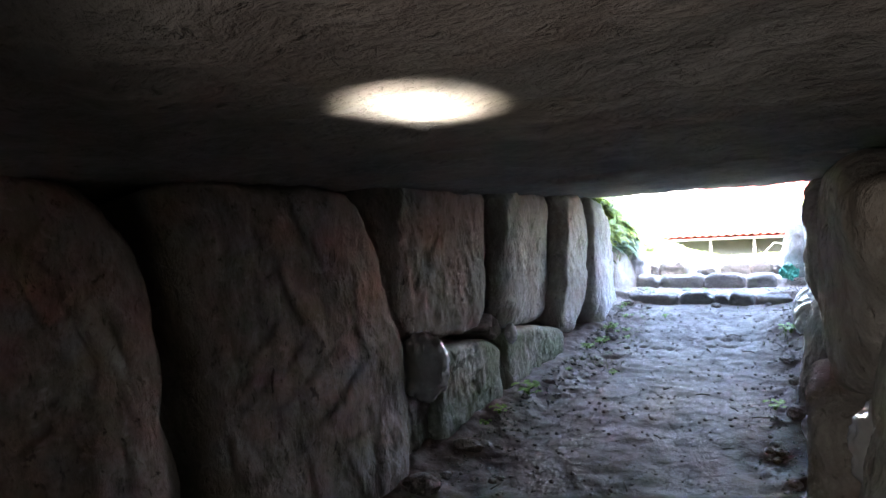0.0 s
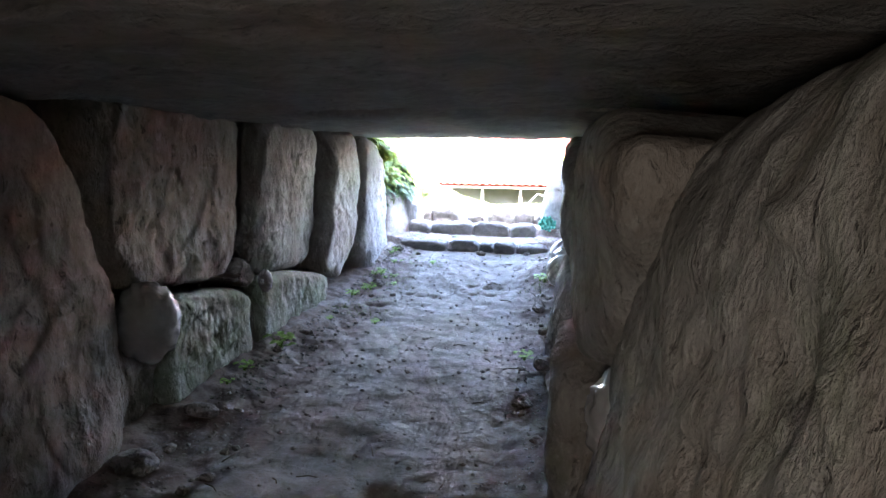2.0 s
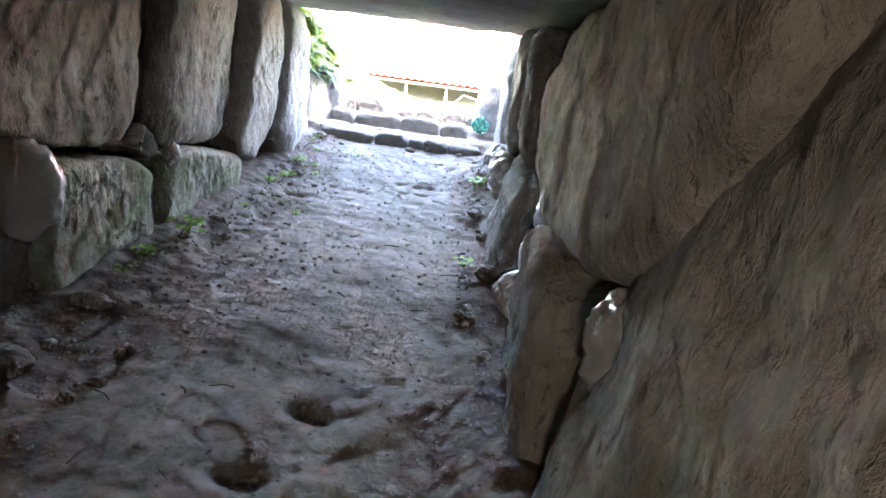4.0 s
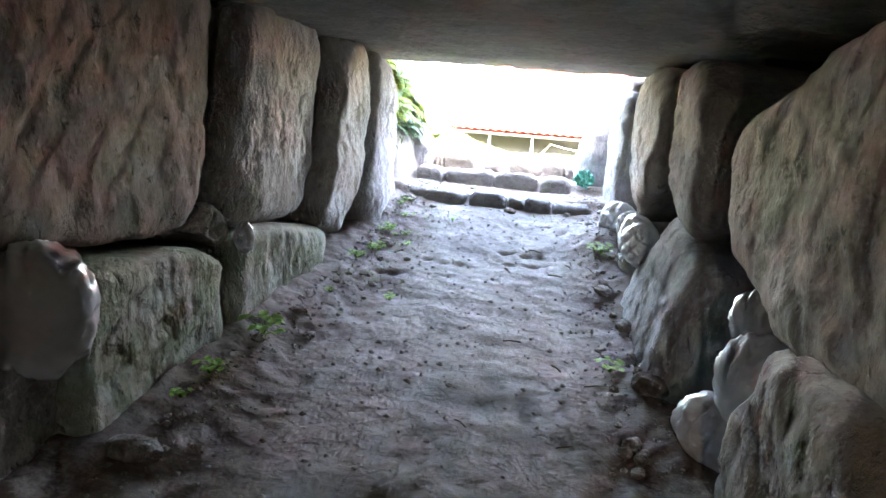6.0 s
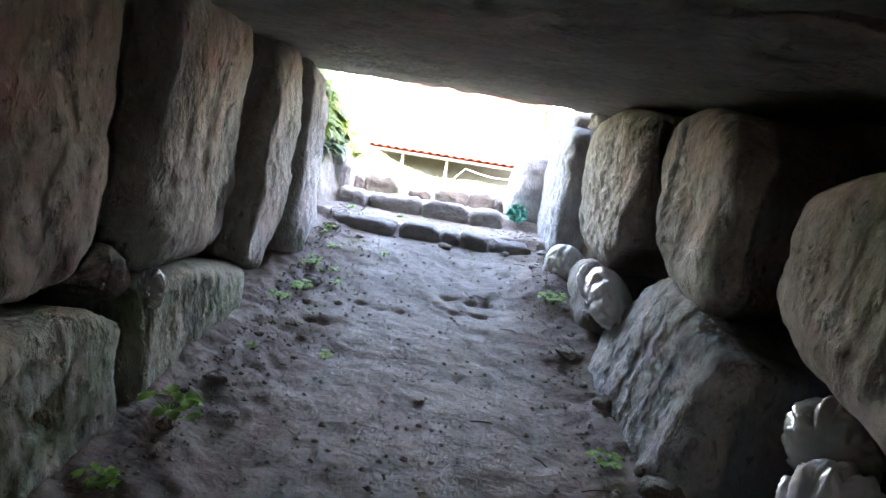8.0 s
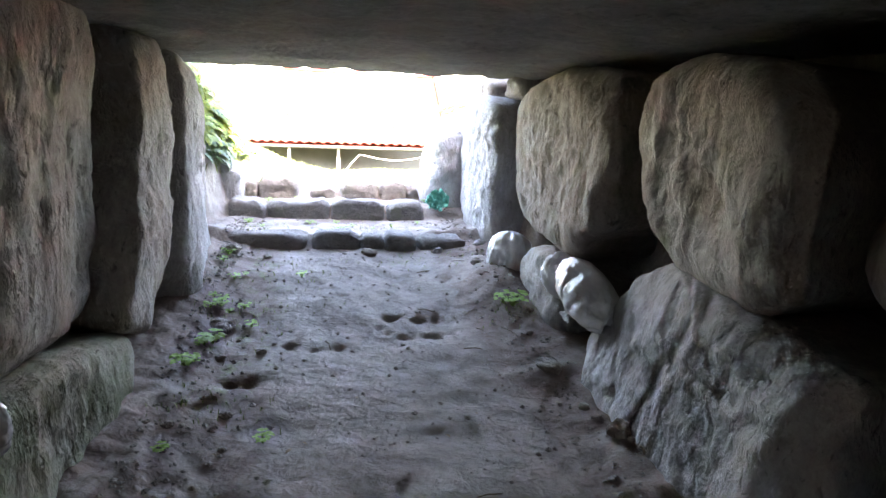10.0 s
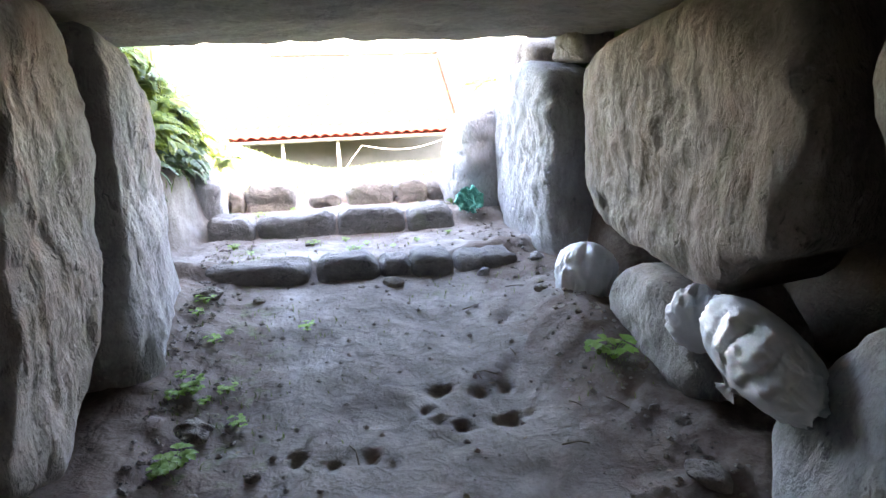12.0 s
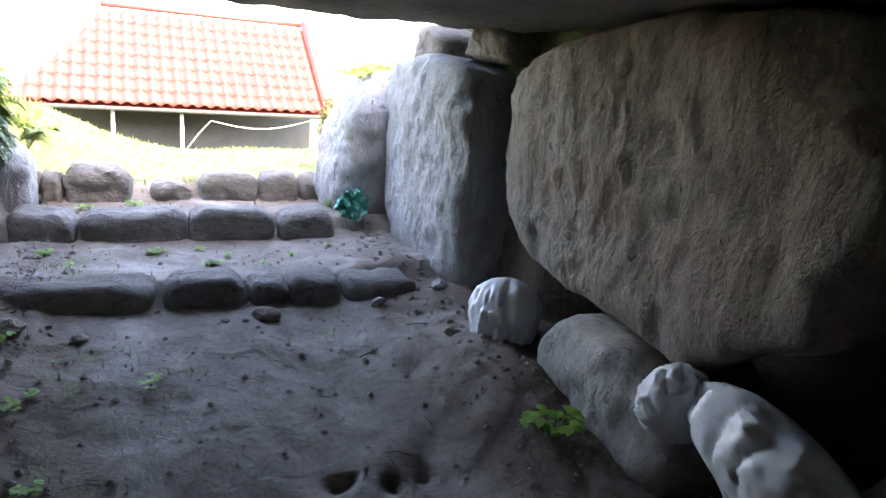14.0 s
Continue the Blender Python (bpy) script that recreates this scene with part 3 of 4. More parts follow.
# ---- kerb stones ----
def kerb_stone(x0, x1, y, z0, z1, depth, seed, label, group, turn=0.0, bulge=0.5):
    bm = bmesh.new()
    w, h = x1 - x0 + 0.006, z1 - z0
    bmesh.ops.create_cube(bm, size=1)
    bmesh.ops.subdivide_edges(bm, edges=bm.edges[:], cuts=9, use_grid_fill=True)
    for v in bm.verts:
        c = v.co * 2
        p = Vector([math.copysign(abs(a) ** 1.0, a) for a in c])
        k = (abs(p.x) ** 9 + abs(p.y) ** 5 + abs(p.z) ** 5) ** (1 / 5)
        p = p / max(k, 0.6) if k > 1 else p
        p = Vector((p.x * w / 2, p.y * depth / 2, p.z * h / 2))
        q = p * 7 + Vector((seed * 2.3, seed, 0))
        p *= 1 + 0.10 * fbm(q * 0.5, 3)
        p.z -= 0.12 * h * smoothstep(0.6, 1.0, abs(c.x)) * (0.5 + noise.noise((seed * 1.9, c.x, 0)))
        p += Vector((0.3, 1, 0.8)) * 0.026 * ridged(q, 3) * bulge + Vector((0, 0, 0.028 * fbm(q * 0.4 + Vector((9, 0, 0)), 3)))
        v.co = p
    ob = part("kerb_stone", bm, KERB_STONE)
    ob.matrix_basis = pose((x0 + x1) / 2, y + depth / 2, (z0 + z1) / 2, 0, 0, turn)
    return tagged(ob, label, "stone", group)


rk = random.Random(8)
FIRST = ((-1.47, -0.85, 7.78), (-0.81, -0.46, 7.70), (-0.455, -0.285, 7.70), (-0.275, -0.04, 7.67), (-0.02, 0.33, 7.66))
for i, (a, b, y) in enumerate(FIRST):
    kerb_stone(a, b, y, 0.20, 0.385 + 0.012 * (i % 2), 0.24, i + 1, "dark worn flat stone edging the lower step", "first kerb", (-9, -2, 3, -2, 5)[i])
SECOND = ((-1.50, -1.19, 8.62), (-1.18, -0.66, 8.60), (-0.65, -0.19, 8.58), (-0.17, 0.16, 8.56))
for i, (a, b, y) in enumerate(SECOND):
    kerb_stone(a, b, y, 0.30, 0.515 + 0.01 * (i % 3), 0.26, i + 11, "grey-brown dressed stone edging the upper step", "second kerb", (-4, 0, 1, -2)[i])
THIRD = ((-1.42, -1.31, 9.28, 0.60), (-1.30, -0.94, 9.27, 0.655), (-0.82, -0.59, 9.30, 0.55), (-0.54, -0.18, 9.28, 0.61), (-0.165, 0.10, 9.28, 0.615), (0.11, 0.33, 9.30, 0.61))
for i, (a, b, y, top) in enumerate(THIRD):
    kerb_stone(a, b, y, 0.38, top, 0.22, i + 31, "rounded fieldstone in the low edging below the lawn", "third row of stones", (0, -3, 4, 2, -3, 2)[i], 0.8)


# ---- sandbags stuffed into the gaps ----
def sandbag(x, y, z, sx, sy, sz, seed, mat, label, turn=(0, 0, 0), neck=0.5, fold=0.34):
    """A full plastic bag: a sagging body with creases that run to its tied neck, and the gathered neck itself."""
    thing = empty("sandbag", x, y, z)
    bm = bmesh.new()
    bmesh.ops.create_icosphere(bm, subdivisions=5, radius=1)
    for v in bm.verts:
        p = v.co.copy()
        a = math.atan2(p.y, p.x)
        toward = smoothstep(-0.3, 1.0, p.z)
        crease = ridged((math.cos(a) * 2.2 + seed, math.sin(a) * 2.2, p.z * 0.7), 3)
        bend = Vector((p.x * 1.6 + seed * 3, p.y * 1.6, p.z * 1.6))
        wr = ridged(bend + Vector((0, 0, 0.8 * noise.noise(bend * 1.3))), 4) - 0.6 * abs(noise.noise(bend * 4.3))
        gather = ridged((math.cos(a) * 5.5 + seed, math.sin(a) * 5.5, p.z * 1.1 + 0.3 * noise.noise(bend)), 2)
        f1 = a * 6 + 1.1 * noise.noise(bend * 0.9) + 0.9 * p.z
        groove = (1 - abs(math.sin(f1))) ** 2 * (0.55 + 0.45 * toward) * (0.6 + 0.5 * noise.noise(bend * 0.8 + Vector((3, 0, 0))))
        k = 1 - 0.95 * fold * groove + fold * (0.22 * crease + 0.26 * wr + 0.14 * gather)
        sag = 1 + 0.10 * smoothstep(0.2, -0.8, p.z)
        pinch = 1 - 0.55 * smoothstep(0.72, 1.0, p.z)
        v.co = Vector((p.x * sx * k * sag * pinch, p.y * sy * k * sag * pinch, p.z * sz * (1 + 0.12 * toward)))
    body = part("body", bm, mat, thing)
    bm = bmesh.new()
    rings = []
    for j, (h, r) in enumerate(((0.98, 0.30), (1.12, 0.13), (1.20, 0.09), (1.30, 0.14), (1.42, 0.20))):
        rings.append([bm.verts.new((sx * r * (1 + 0.25 * math.sin(5 * t + seed)) * math.cos(t), sy * r * (1 + 0.25 * math.sin(5 * t + seed)) * math.sin(t), sz * (1 + (h - 0.98) * neck * 1.6))) for t in [k * math.tau / 30 for k in range(30)]])
    for a, b in zip(rings, rings[1:]):
        for k in range(30):
            bm.faces.new((a[k], a[(k + 1) % 30], b[(k + 1) % 30], b[k]))
    bmesh.ops.solidify(bm, geom=bm.faces[:], thickness=0.004)
    nk = part("neck", bm, mat, thing, "gathered and tied plastic neck")
    for o in (body, nk):
        o.matrix_parent_inverse = Matrix.Identity(4)
    thing.matrix_basis = pose(x, y, z, *turn)
    return tagged(thing, label, "sandbag", "sandbags in the wall gaps")


sandbag(0.50, 7.14, 0.36, 0.12, 0.125, 0.175, 1, BAG_PLASTIC, "full white plastic sandbag tied below, beside a small stone", (160, 20, 0), fold=0.42)
sandbag(0.49, 6.13, 0.47, 0.09, 0.12, 0.09, 2, BAG_PLASTIC, "crumpled white sandbag wedged over the small stone", (-60, 0, -40))
sandbag(0.49, 5.80, 0.46, 0.11, 0.21, 0.12, 3, BAG_PLASTIC, "crumpled white sandbag drooping over the lower block", (200, 35, 10), fold=0.40)
sandbag(0.69, 3.98, 0.52, 0.11, 0.12, 0.11, 4, BAG_DIRTY, "grey crumpled plastic bag stuffed into the gap", (-70, 0, -50), fold=0.40)
sandbag(0.64, 3.84, 0.34, 0.12, 0.17, 0.13, 5, BAG_PLASTIC, "white plastic sandbag lying against the ridged block", (-75, 10, -60))
sandbag(0.57, 3.92, 0.12, 0.11, 0.14, 0.13, 6, BAG_PLASTIC, "white plastic sandbag at the foot of the wall", (20, 10, 60))
sandbag(0.74, 2.38, 0.54, 0.15, 0.18, 0.16, 7, BAG_DIRTY, "grey plastic bag pressed under the great boulder", (-80, 0, -30))
sandbag(0.80, 2.60, 0.28, 0.14, 0.17, 0.17, 8, BAG_DIRTY, "pale plastic bag stuffed between two blocks", (-70, 0, -60))
sandbag(-1.58, 3.25, 0.53, 0.14, 0.19, 0.15, 9, BAG_DIRTY, "shiny grey plastic bag bulging from the wall gap", (-80, 0, 30), fold=0.22)
sandbag(-1.56, 4.55, 0.50, 0.045, 0.07, 0.045, 10, BAG_DIRTY, "small clear plastic bag tucked over the low block", (90, 0, 0), fold=0.2)


# ---- plants ----
def leaf(bm, base, heading, length, width, rise, droop, fold=0.25):
    """One pointed leaf of six faces, folded along its rib."""
    d = Vector((math.cos(heading), math.sin(heading), 0))
    s = Vector((-d.y, d.x, 0))
    rows = []
    for t, w in ((0.0, 0.08), (0.35, 0.9), (0.65, 1.0), (1.0, 0.03)):
        c = Vector(base) + d * (length * t * math.cos(rise)) + Vector((0, 0, length * (t * math.sin(rise) - droop * t * t)))
        h = width * w / 2
        rows.append([bm.verts.new(c - s * h + Vector((0, 0, fold * h))), bm.verts.new(c), bm.verts.new(c + s * h + Vector((0, 0, fold * h)))])
    for a, b in zip(rows, rows[1:]):
        bm.faces.new((a[0], a[1], b[1], b[0]))
        bm.faces.new((a[1], a[2], b[2], b[1]))


def weed(name, size, leaves, mat, seed, label, tall=0.6):
    r = random.Random(seed)
    thing = empty(name, 0, 0, 0)
    st, lf = bmesh.new(), bmesh.new()
    for k in range(leaves):
        a = k * 2.4 + r.uniform(-0.4, 0.4)
        h, reach = size * tall * r.uniform(0.35, 1.0), size * r.uniform(0.1, 0.45)
        tip = Vector((math.cos(a) * reach, math.sin(a) * reach, h))
        tube(st, [(0, 0, -0.02), (tip.x * 0.4, tip.y * 0.4, h * 0.6), tip], [size * 0.018, size * 0.014, size * 0.008], 5)
        for q in (-0.9, 0, 0.9):
            leaf(lf, tip, a + q + r.uniform(-0.2, 0.2), size * r.uniform(0.30, 0.44), size * r.uniform(0.22, 0.30), r.uniform(0.0, 0.5), r.uniform(0.1, 0.4))
    for o in (part("stems", st, mat, thing), part("leaves", lf, mat, thing)):
        o.matrix_parent_inverse = Matrix.Identity(4)
    return tagged(thing, label, "plant")


def on_ground(x, y, turn=0.0, scale=1.0, sink=0.0):
    return pose(x, y, ground_z(x, y) - sink, 0, 0, turn) @ Matrix.Diagonal((scale, scale, scale, 1))


clover = weed("weed", 0.17, 9, LEAF_BRIGHT, 1, "small bright green weed growing on the earth floor")
clover.matrix_basis = on_ground(-1.40, 4.42)
tagged(clover, group="weeds on the floor")
rp = random.Random(12)
SPROUTS = [(-1.44, 3.98, 0.55), (-1.45, 3.78, 0.35), (0.25, 4.60, 0.6), (0.33, 6.45, 0.8), (0.29, 6.5, 0.55), (-1.36, 5.96, 0.45), (-1.33, 6.2, 0.5), (-0.87, 7.14, 0.4), (-1.31, 6.71, 0.5), (-1.36, 6.64, 0.4), (-1.30, 6.25, 0.6), (-1.38, 5.94, 0.55), (-1.31, 6.67, 0.4)]
SPROUTS += [(rp.uniform(-1.4, -0.95), rp.uniform(5.2, 7.5), rp.uniform(0.2, 0.45)) for _ in range(12)]
SPROUTS += [(rp.uniform(-1.35, 0.1), rp.uniform(8.05, 8.5), rp.uniform(0.15, 0.4)) for _ in range(12)]
SPROUTS += [(rp.uniform(-1.2, 0.3), rp.uniform(8.9, 9.2), rp.uniform(0.2, 0.4)) for _ in range(8)]
for x, y, s in SPROUTS:
    m = on_ground(x, y, rp.uniform(0, 360))
    c = copy_thing(clover, m)
    c.scale = (s, s, s)


def blades(name, spots, mat, label, seed, wide=0.004):
    """Grass: many single bent blades, one mesh."""
    r = random.Random(seed)
    vs, fs = [], []
    for x, y, z, h in spots:
        a, b = r.uniform(0, math.tau), r.uniform(0.1, 0.7)
        d = Vector((math.cos(a), math.sin(a), 0)) * h * b
        s = Vector((-math.sin(a), math.cos(a), 0)) * wide * r.uniform(0.7, 1.4)
        p = Vector((x, y, z - 0.01))
        k = len(vs)
        q = p + d * 0.35 + Vector((0, 0, h * 0.6))
        e = p + d + Vector((0, 0, h * (1 - 0.3 * b)))
        vs += [p - s, p + s, q + s * 0.7, q - s * 0.7, e]
        fs += [(k, k + 1, k + 2, k + 3), (k + 3, k + 2, k + 4)]
    me = bpy.data.meshes.new(name)
    me.from_pydata([tuple(v) for v in vs], [], fs)
    me.materials.append(mat)
    return tagged(new(name, me), label, "grass", kind="stuff")


rg = random.Random(21)
lawn = []
while len(lawn) < 15000:
    x, y = rg.uniform(-3.2, 2.4), rg.uniform(9.35, 12.2)
    if rg.random() < 0.25 + 0.75 * smoothstep(9.4, 10.0, y):
        lawn.append((x, y, ground_z(x, y), rg.uniform(0.015, 0.05)))
while len(lawn) < 21000:
    x, y = rg.uniform(-3.2, -1.5), rg.uniform(8.3, 10.6)
    z = ground_z(x, y)
    if z > 0.72:
        lawn.append((x, y, z, rg.uniform(0.05, 0.14)))
while len(lawn) < 24000:
    x, y = rg.uniform(0.6, 1.8), rg.uniform(8.2, 10.0)
    z = ground_z(x, y)
    if z > 0.9:
        lawn.append((x, y, z, rg.uniform(0.05, 0.14)))
blades("lawn_grass", lawn, BLADE, "short sunlit grass on the lawn and banks", 3, 0.0045)
thin = []
for cx, cy, spread, count in ((-1.2, 6.6, 0.25, 170), (-1.2, 5.6, 0.15, 110), (0.0, 7.45, 0.22, 130), (-0.5, 8.25, 0.35, 150), (-0.9, 7.2, 0.2, 110), (0.35, 6.4, 0.10, 80), (-0.2, 9.1, 0.4, 140), (-1.25, 8.15, 0.15, 70)):
    for _ in range(count):
        x, y = rg.gauss(cx, spread), rg.gauss(cy, spread * 0.7)
        if -1.45 < x < 0.45:
            thin.append((x, y, ground_z(x, y), rg.uniform(0.012, 0.045)))
blades("sparse_grass", thin, BLADE, "sparse young grass sprouting from the earth", 5, 0.0022)


def fern(seed, size, mat, label):
    r = random.Random(seed)
    thing = empty("fern", 0, 0, 0)
    for k in range(7):
        bm = bmesh.new()
        a = k * 0.9 + r.uniform(-0.3, 0.3)
        n_ = 11
        length, rise = size * r.uniform(0.7, 1.0), r.uniform(0.5, 1.1)
        pts = []
        for j in range(n_ + 1):
            t = j / n_
            pts.append(Vector((math.cos(a) * length * t * math.cos(rise), math.sin(a) * length * t * math.cos(rise), length * (t * math.sin(rise) - 0.65 * t * t))))
        tube(bm, pts[::2], size * 0.008, 4)
        for j in range(1, n_):
            t = j / n_
            for sd in (-1, 1):
                leaf(bm, pts[j], a + sd * 1.15, size * 0.30 * (1.05 - t), size * 0.085, -0.1, 0.2)
        part("frond", bm, mat, thing).matrix_parent_inverse = Matrix.Identity(4)
    return tagged(thing, label, "fern", "ferns on the bank")


fern_a = fern(1, 0.34, LEAF_FERN, "yellow-green fern hanging from the grassy bank")
fern_b = fern(2, 0.30, LEAF_DARK, "dark green leafy fern on the bank")
fern_a.matrix_basis = pose(-1.66, 8.25, 1.45, 0, 55, 0)
fern_b.matrix_basis = pose(-1.60, 8.75, 1.0, 0, 50, 0)
rf = random.Random(31)
for k in range(70):
    y = rf.uniform(8.0, 9.35)
    low = 0.75 + 0.1 * (y - 8)
    z = rf.uniform(low, 1.75 - 0.62 * (y - 8.0))
    x = -1.50
    gz = ground_z(x, y)
    for _ in range(14):
        if gz >= z:
            break
        x -= 0.03
        gz = ground_z(x, y)
    z = min(z, gz)
    src = fern_a if (z > 1.0 and rf.random() < 0.85) else fern_b
    c = copy_thing(src, pose(x + 0.02, y, z, 0, rf.uniform(25, 70), rf.uniform(-60, 40)))
    s = rf.uniform(0.7, 1.2)
    c.scale = (s, s, s)
for k in range(16):
    y = rf.uniform(9.25, 9.9)
    x = rf.uniform(-1.75, -1.38)
    c = copy_thing(fern_b if k % 2 else fern_a, pose(x, y, ground_z(x, y) - 0.01, 0, rf.uniform(0, 40), rf.uniform(-90, 90)))
    s = rf.uniform(0.3, 0.6)
    c.scale = (s, s, s)
for k in range(9):
    x, y = rf.uniform(0.55, 0.85), rf.uniform(8.75, 9.5)
    c = copy_thing(fern_b, pose(x, y, ground_z(x, y) - 0.01, 0, rf.uniform(-40, 20), rf.uniform(90, 250)))
    c.scale = (0.5, 0.5, 0.5)
# ferns rooted on top of the outer boulder, hanging over it
for k in range(12):
    c = copy_thing(fern_a if k % 3 else fern_b, pose(rf.uniform(0.40, 0.66), rf.uniform(8.82, 9.3), rf.uniform(1.30, 1.36), 0, rf.uniform(-50, -10), rf.uniform(-30, 60)))
    s = rf.uniform(0.35, 0.6)
    c.scale = (s, s, s)


# ---- loose stones and litter on the floor ----
def rock(name, x, y, size, seed, mat, label, flat=0.65, group="", lift=0.3):
    bm = bmesh.new()
    bmesh.ops.create_icosphere(bm, subdivisions=3, radius=1)
    o = Vector((seed * 1.7, seed * 0.9, seed))
    for v in bm.verts:
        p = v.co.copy()
        k = 1 + 0.30 * noise.noise(p * 0.9 + o) + 0.16 * noise.noise(p * 2.3 + o)
        c = noise.voronoi(p * 1.1 + o)[0][0]
        v.co = Vector((p.x * size[0], p.y * size[1], p.z * size[2])) * k * (0.82 + 0.35 * c)
    ob = part(name, bm, mat, smooth=False)
    ob.matrix_basis = pose(x, y, ground_z(x, y) + size[2] * lift, 0, 0, seed * 47)
    return tagged(ob, label, "stone", group)


rock("stone", 0.41, 4.36, (0.075, 0.10, 0.055), 1, SMALL_STONE, "dark brown angular stone lying by the wall", group="loose stones")
rock("stone", 0.39, 5.15, (0.05, 0.06, 0.045), 2, SMALL_STONE, "dark stone at the foot of the wall", group="loose stones")
rock("stone", 0.28, 3.95, (0.035, 0.045, 0.03), 3, SMALL_STONE, "small dark stone on the earth floor", group="loose stones")
rock("stone", -1.42, 3.42, (0.09, 0.07, 0.04), 4, SMALL_STONE, "dark flat stone beside the wall", group="loose stones")
rock("stone", -1.39, 2.82, (0.10, 0.09, 0.06), 5, SMALL_STONE, "dark stone among crumbs of earth", group="loose stones")
rock("stone", -1.37, 4.82, (0.035, 0.05, 0.03), 6, SMALL_STONE, "small dark stone on the earth floor", group="loose stones")
rock("stone", -0.40, 7.58, (0.06, 0.045, 0.03), 7, SMALL_STONE, "brown stone in front of the kerb", group="loose stones")
rock("stone", 0.10, 7.60, (0.04, 0.03, 0.025), 8, GRANITE_PALE, "pale pebble beside the kerb", group="loose stones")
rock("stone", 0.42, 7.62, (0.045, 0.035, 0.03), 9, GRANITE_PALE, "pale pebble beside the slab", group="loose stones")
rock("stone", 0.30, 5.75, (0.075, 0.05, 0.03), 10, SMALL_STONE, "flat stone by the foot of the wall", group="loose stones")
rock("stone", -1.28, 6.45, (0.07, 0.06, 0.04), 11, SMALL_STONE, "brown stone at the foot of the slab", group="loose stones")
rock("stone", -1.35, 7.55, (0.07, 0.05, 0.04), 12, SMALL_STONE, "stone beside the kerb end", group="loose stones")
rl = random.Random(77)
for k in range(34):
    side = rl.random()
    x = rl.uniform(-1.42, -1.05) if side < 0.6 else rl.uniform(0.22, 0.42)
    y = rl.uniform(2.6, 7.6)
    s = rl.uniform(0.012, 0.035)
    rock("stone", x, y, (s, s * rl.uniform(0.7, 1.3), s * 0.7), 20 + k, SMALL_STONE, "small stone among crumbs at the wall foot", group="loose stones")
west([(8.86, 0.80), (9.30, 0.82), (9.34, 0.36), (8.84, 0.34)], -1.40, GRANITE_PALE, "pale stone block in the foot of the bank", seed=61, count=60, rings=12, edge=0.05, rough=0.02, thick=0.35)
rock("stone", -1.50, 9.45, (0.10, 0.09, 0.09), 62, SMALL_STONE, "brown stone in the foot of the bank", group="loose stones")
rock("stone", 0.40, 8.95, (0.10, 0.09, 0.08), 63, SMALL_STONE, "dark stone behind the green net", group="loose stones")

vs, fs = [], []
for k in range(3600):
    x = rl.uniform(-1.45, 0.42)
    if rl.random() < 0.62:
        x = -1.45 + abs(rl.gauss(0, 0.16)) if rl.random() < 0.6 else 0.45 - abs(rl.gauss(0, 0.14))
    y = rl.uniform(1.9, 9.2)
    s = rl.choice((0.003, 0.004, 0.006, 0.008, 0.011, 0.016)) * rl.uniform(0.7, 1.2)
    z = ground_z(x, y) + s * 0.3
    a = rl.uniform(0, 6.28)
    k0 = len(vs)
    for j in range(5):
        t = a + j * math.tau / 5
        rr = s * rl.uniform(0.7, 1.2)
        vs.append((x + rr * math.cos(t), y + rr * math.sin(t), z + s * rl.uniform(-0.2, 0.2)))
    vs += [(x, y, z + s * 0.6), (x, y, z - s * 0.6)]
    for j in range(5):
        fs += [(k0 + j, k0 + (j + 1) % 5, k0 + 5), (k0 + (j + 1) % 5, k0 + j, k0 + 6)]
me = bpy.data.meshes.new("earth_crumbs")
me.from_pydata(vs, [], fs)
me.materials.append(SMALL_STONE)
tagged(new("earth_crumbs", me), "crumbs of earth and grit scattered on the floor", "grit", kind="stuff")

for k in range(60):
    bm = bmesh.new()
    s = rl.uniform(0.015, 0.04)
    leaf(bm, (0, 0, 0.004), 0, s, s * rl.uniform(0.3, 0.55), 0.1, 0.2, fold=rl.uniform(-0.5, 0.6))
    x, y = rl.uniform(-1.4, 0.4), rl.uniform(2.0, 8.6)
    if k % 2:
        x = rl.choice((rl.uniform(-1.45, -1.05), rl.uniform(0.1, 0.42)))
    ob = part("dry_leaf", bm, DRY)
    ob.matrix_basis = pose(x, y, ground_z(x, y) + 0.004, 0, 0, rl.uniform(0, 360))
    tagged(ob, "pale dry leaf lying on the earth floor", "leaf", "leaf litter")
for k in range(26):
    bm = bmesh.new()
    n_ = rl.uniform(0.05, 0.16)
    tube(bm, [(0, 0, 0), (n_ * 0.4, rl.uniform(-0.01, 0.01), 0.006), (n_, rl.uniform(-0.02, 0.02), 0.002)], 0.0025, 5)
    x, y = rl.uniform(-1.4, 0.4), rl.uniform(2.0, 7.6)
    ob = part("twig", bm, TWIG)
    ob.matrix_basis = pose(x, y, ground_z(x, y) + 0.004, 0, 0, rl.uniform(0, 360))
    tagged(ob, "thin dry twig lying on the earth floor", "twig", "litter")

# crumpled green net by the second kerb
bm = bmesh.new()
nn = 46
grid = [[bm.verts.new((0.30 + 0.13 * (i / nn - 0.5) * 2 + 0.02 * fbm((i * 0.2, j * 0.2, 7)), 8.70 + 0.06 * fbm((i * 0.13, j * 0.13, 3), 3), 0.53 + 0.14 * (j / nn - 0.45) * 1.6 + 0.03 * fbm((i * 0.2, j * 0.2, 1)))) for i in range(nn)] for j in range(nn)]
for j in range(nn - 1):
    for i in range(nn - 1):
        if (i - nn / 2) ** 2 + (j - nn / 2) ** 2 < (nn * 0.46) ** 2 * (0.8 + 0.3 * noise.noise((i * 0.2, j * 0.2, 0))):
            bm.faces.new((grid[j][i], grid[j][i + 1], grid[j + 1][i + 1], grid[j + 1][i]))
bmesh.ops.delete(bm, geom=[v for v in bm.verts if not v.link_faces], context="VERTS")
tagged(part("net", bm, NET), "crumpled turquoise plastic net by the kerb", "net")


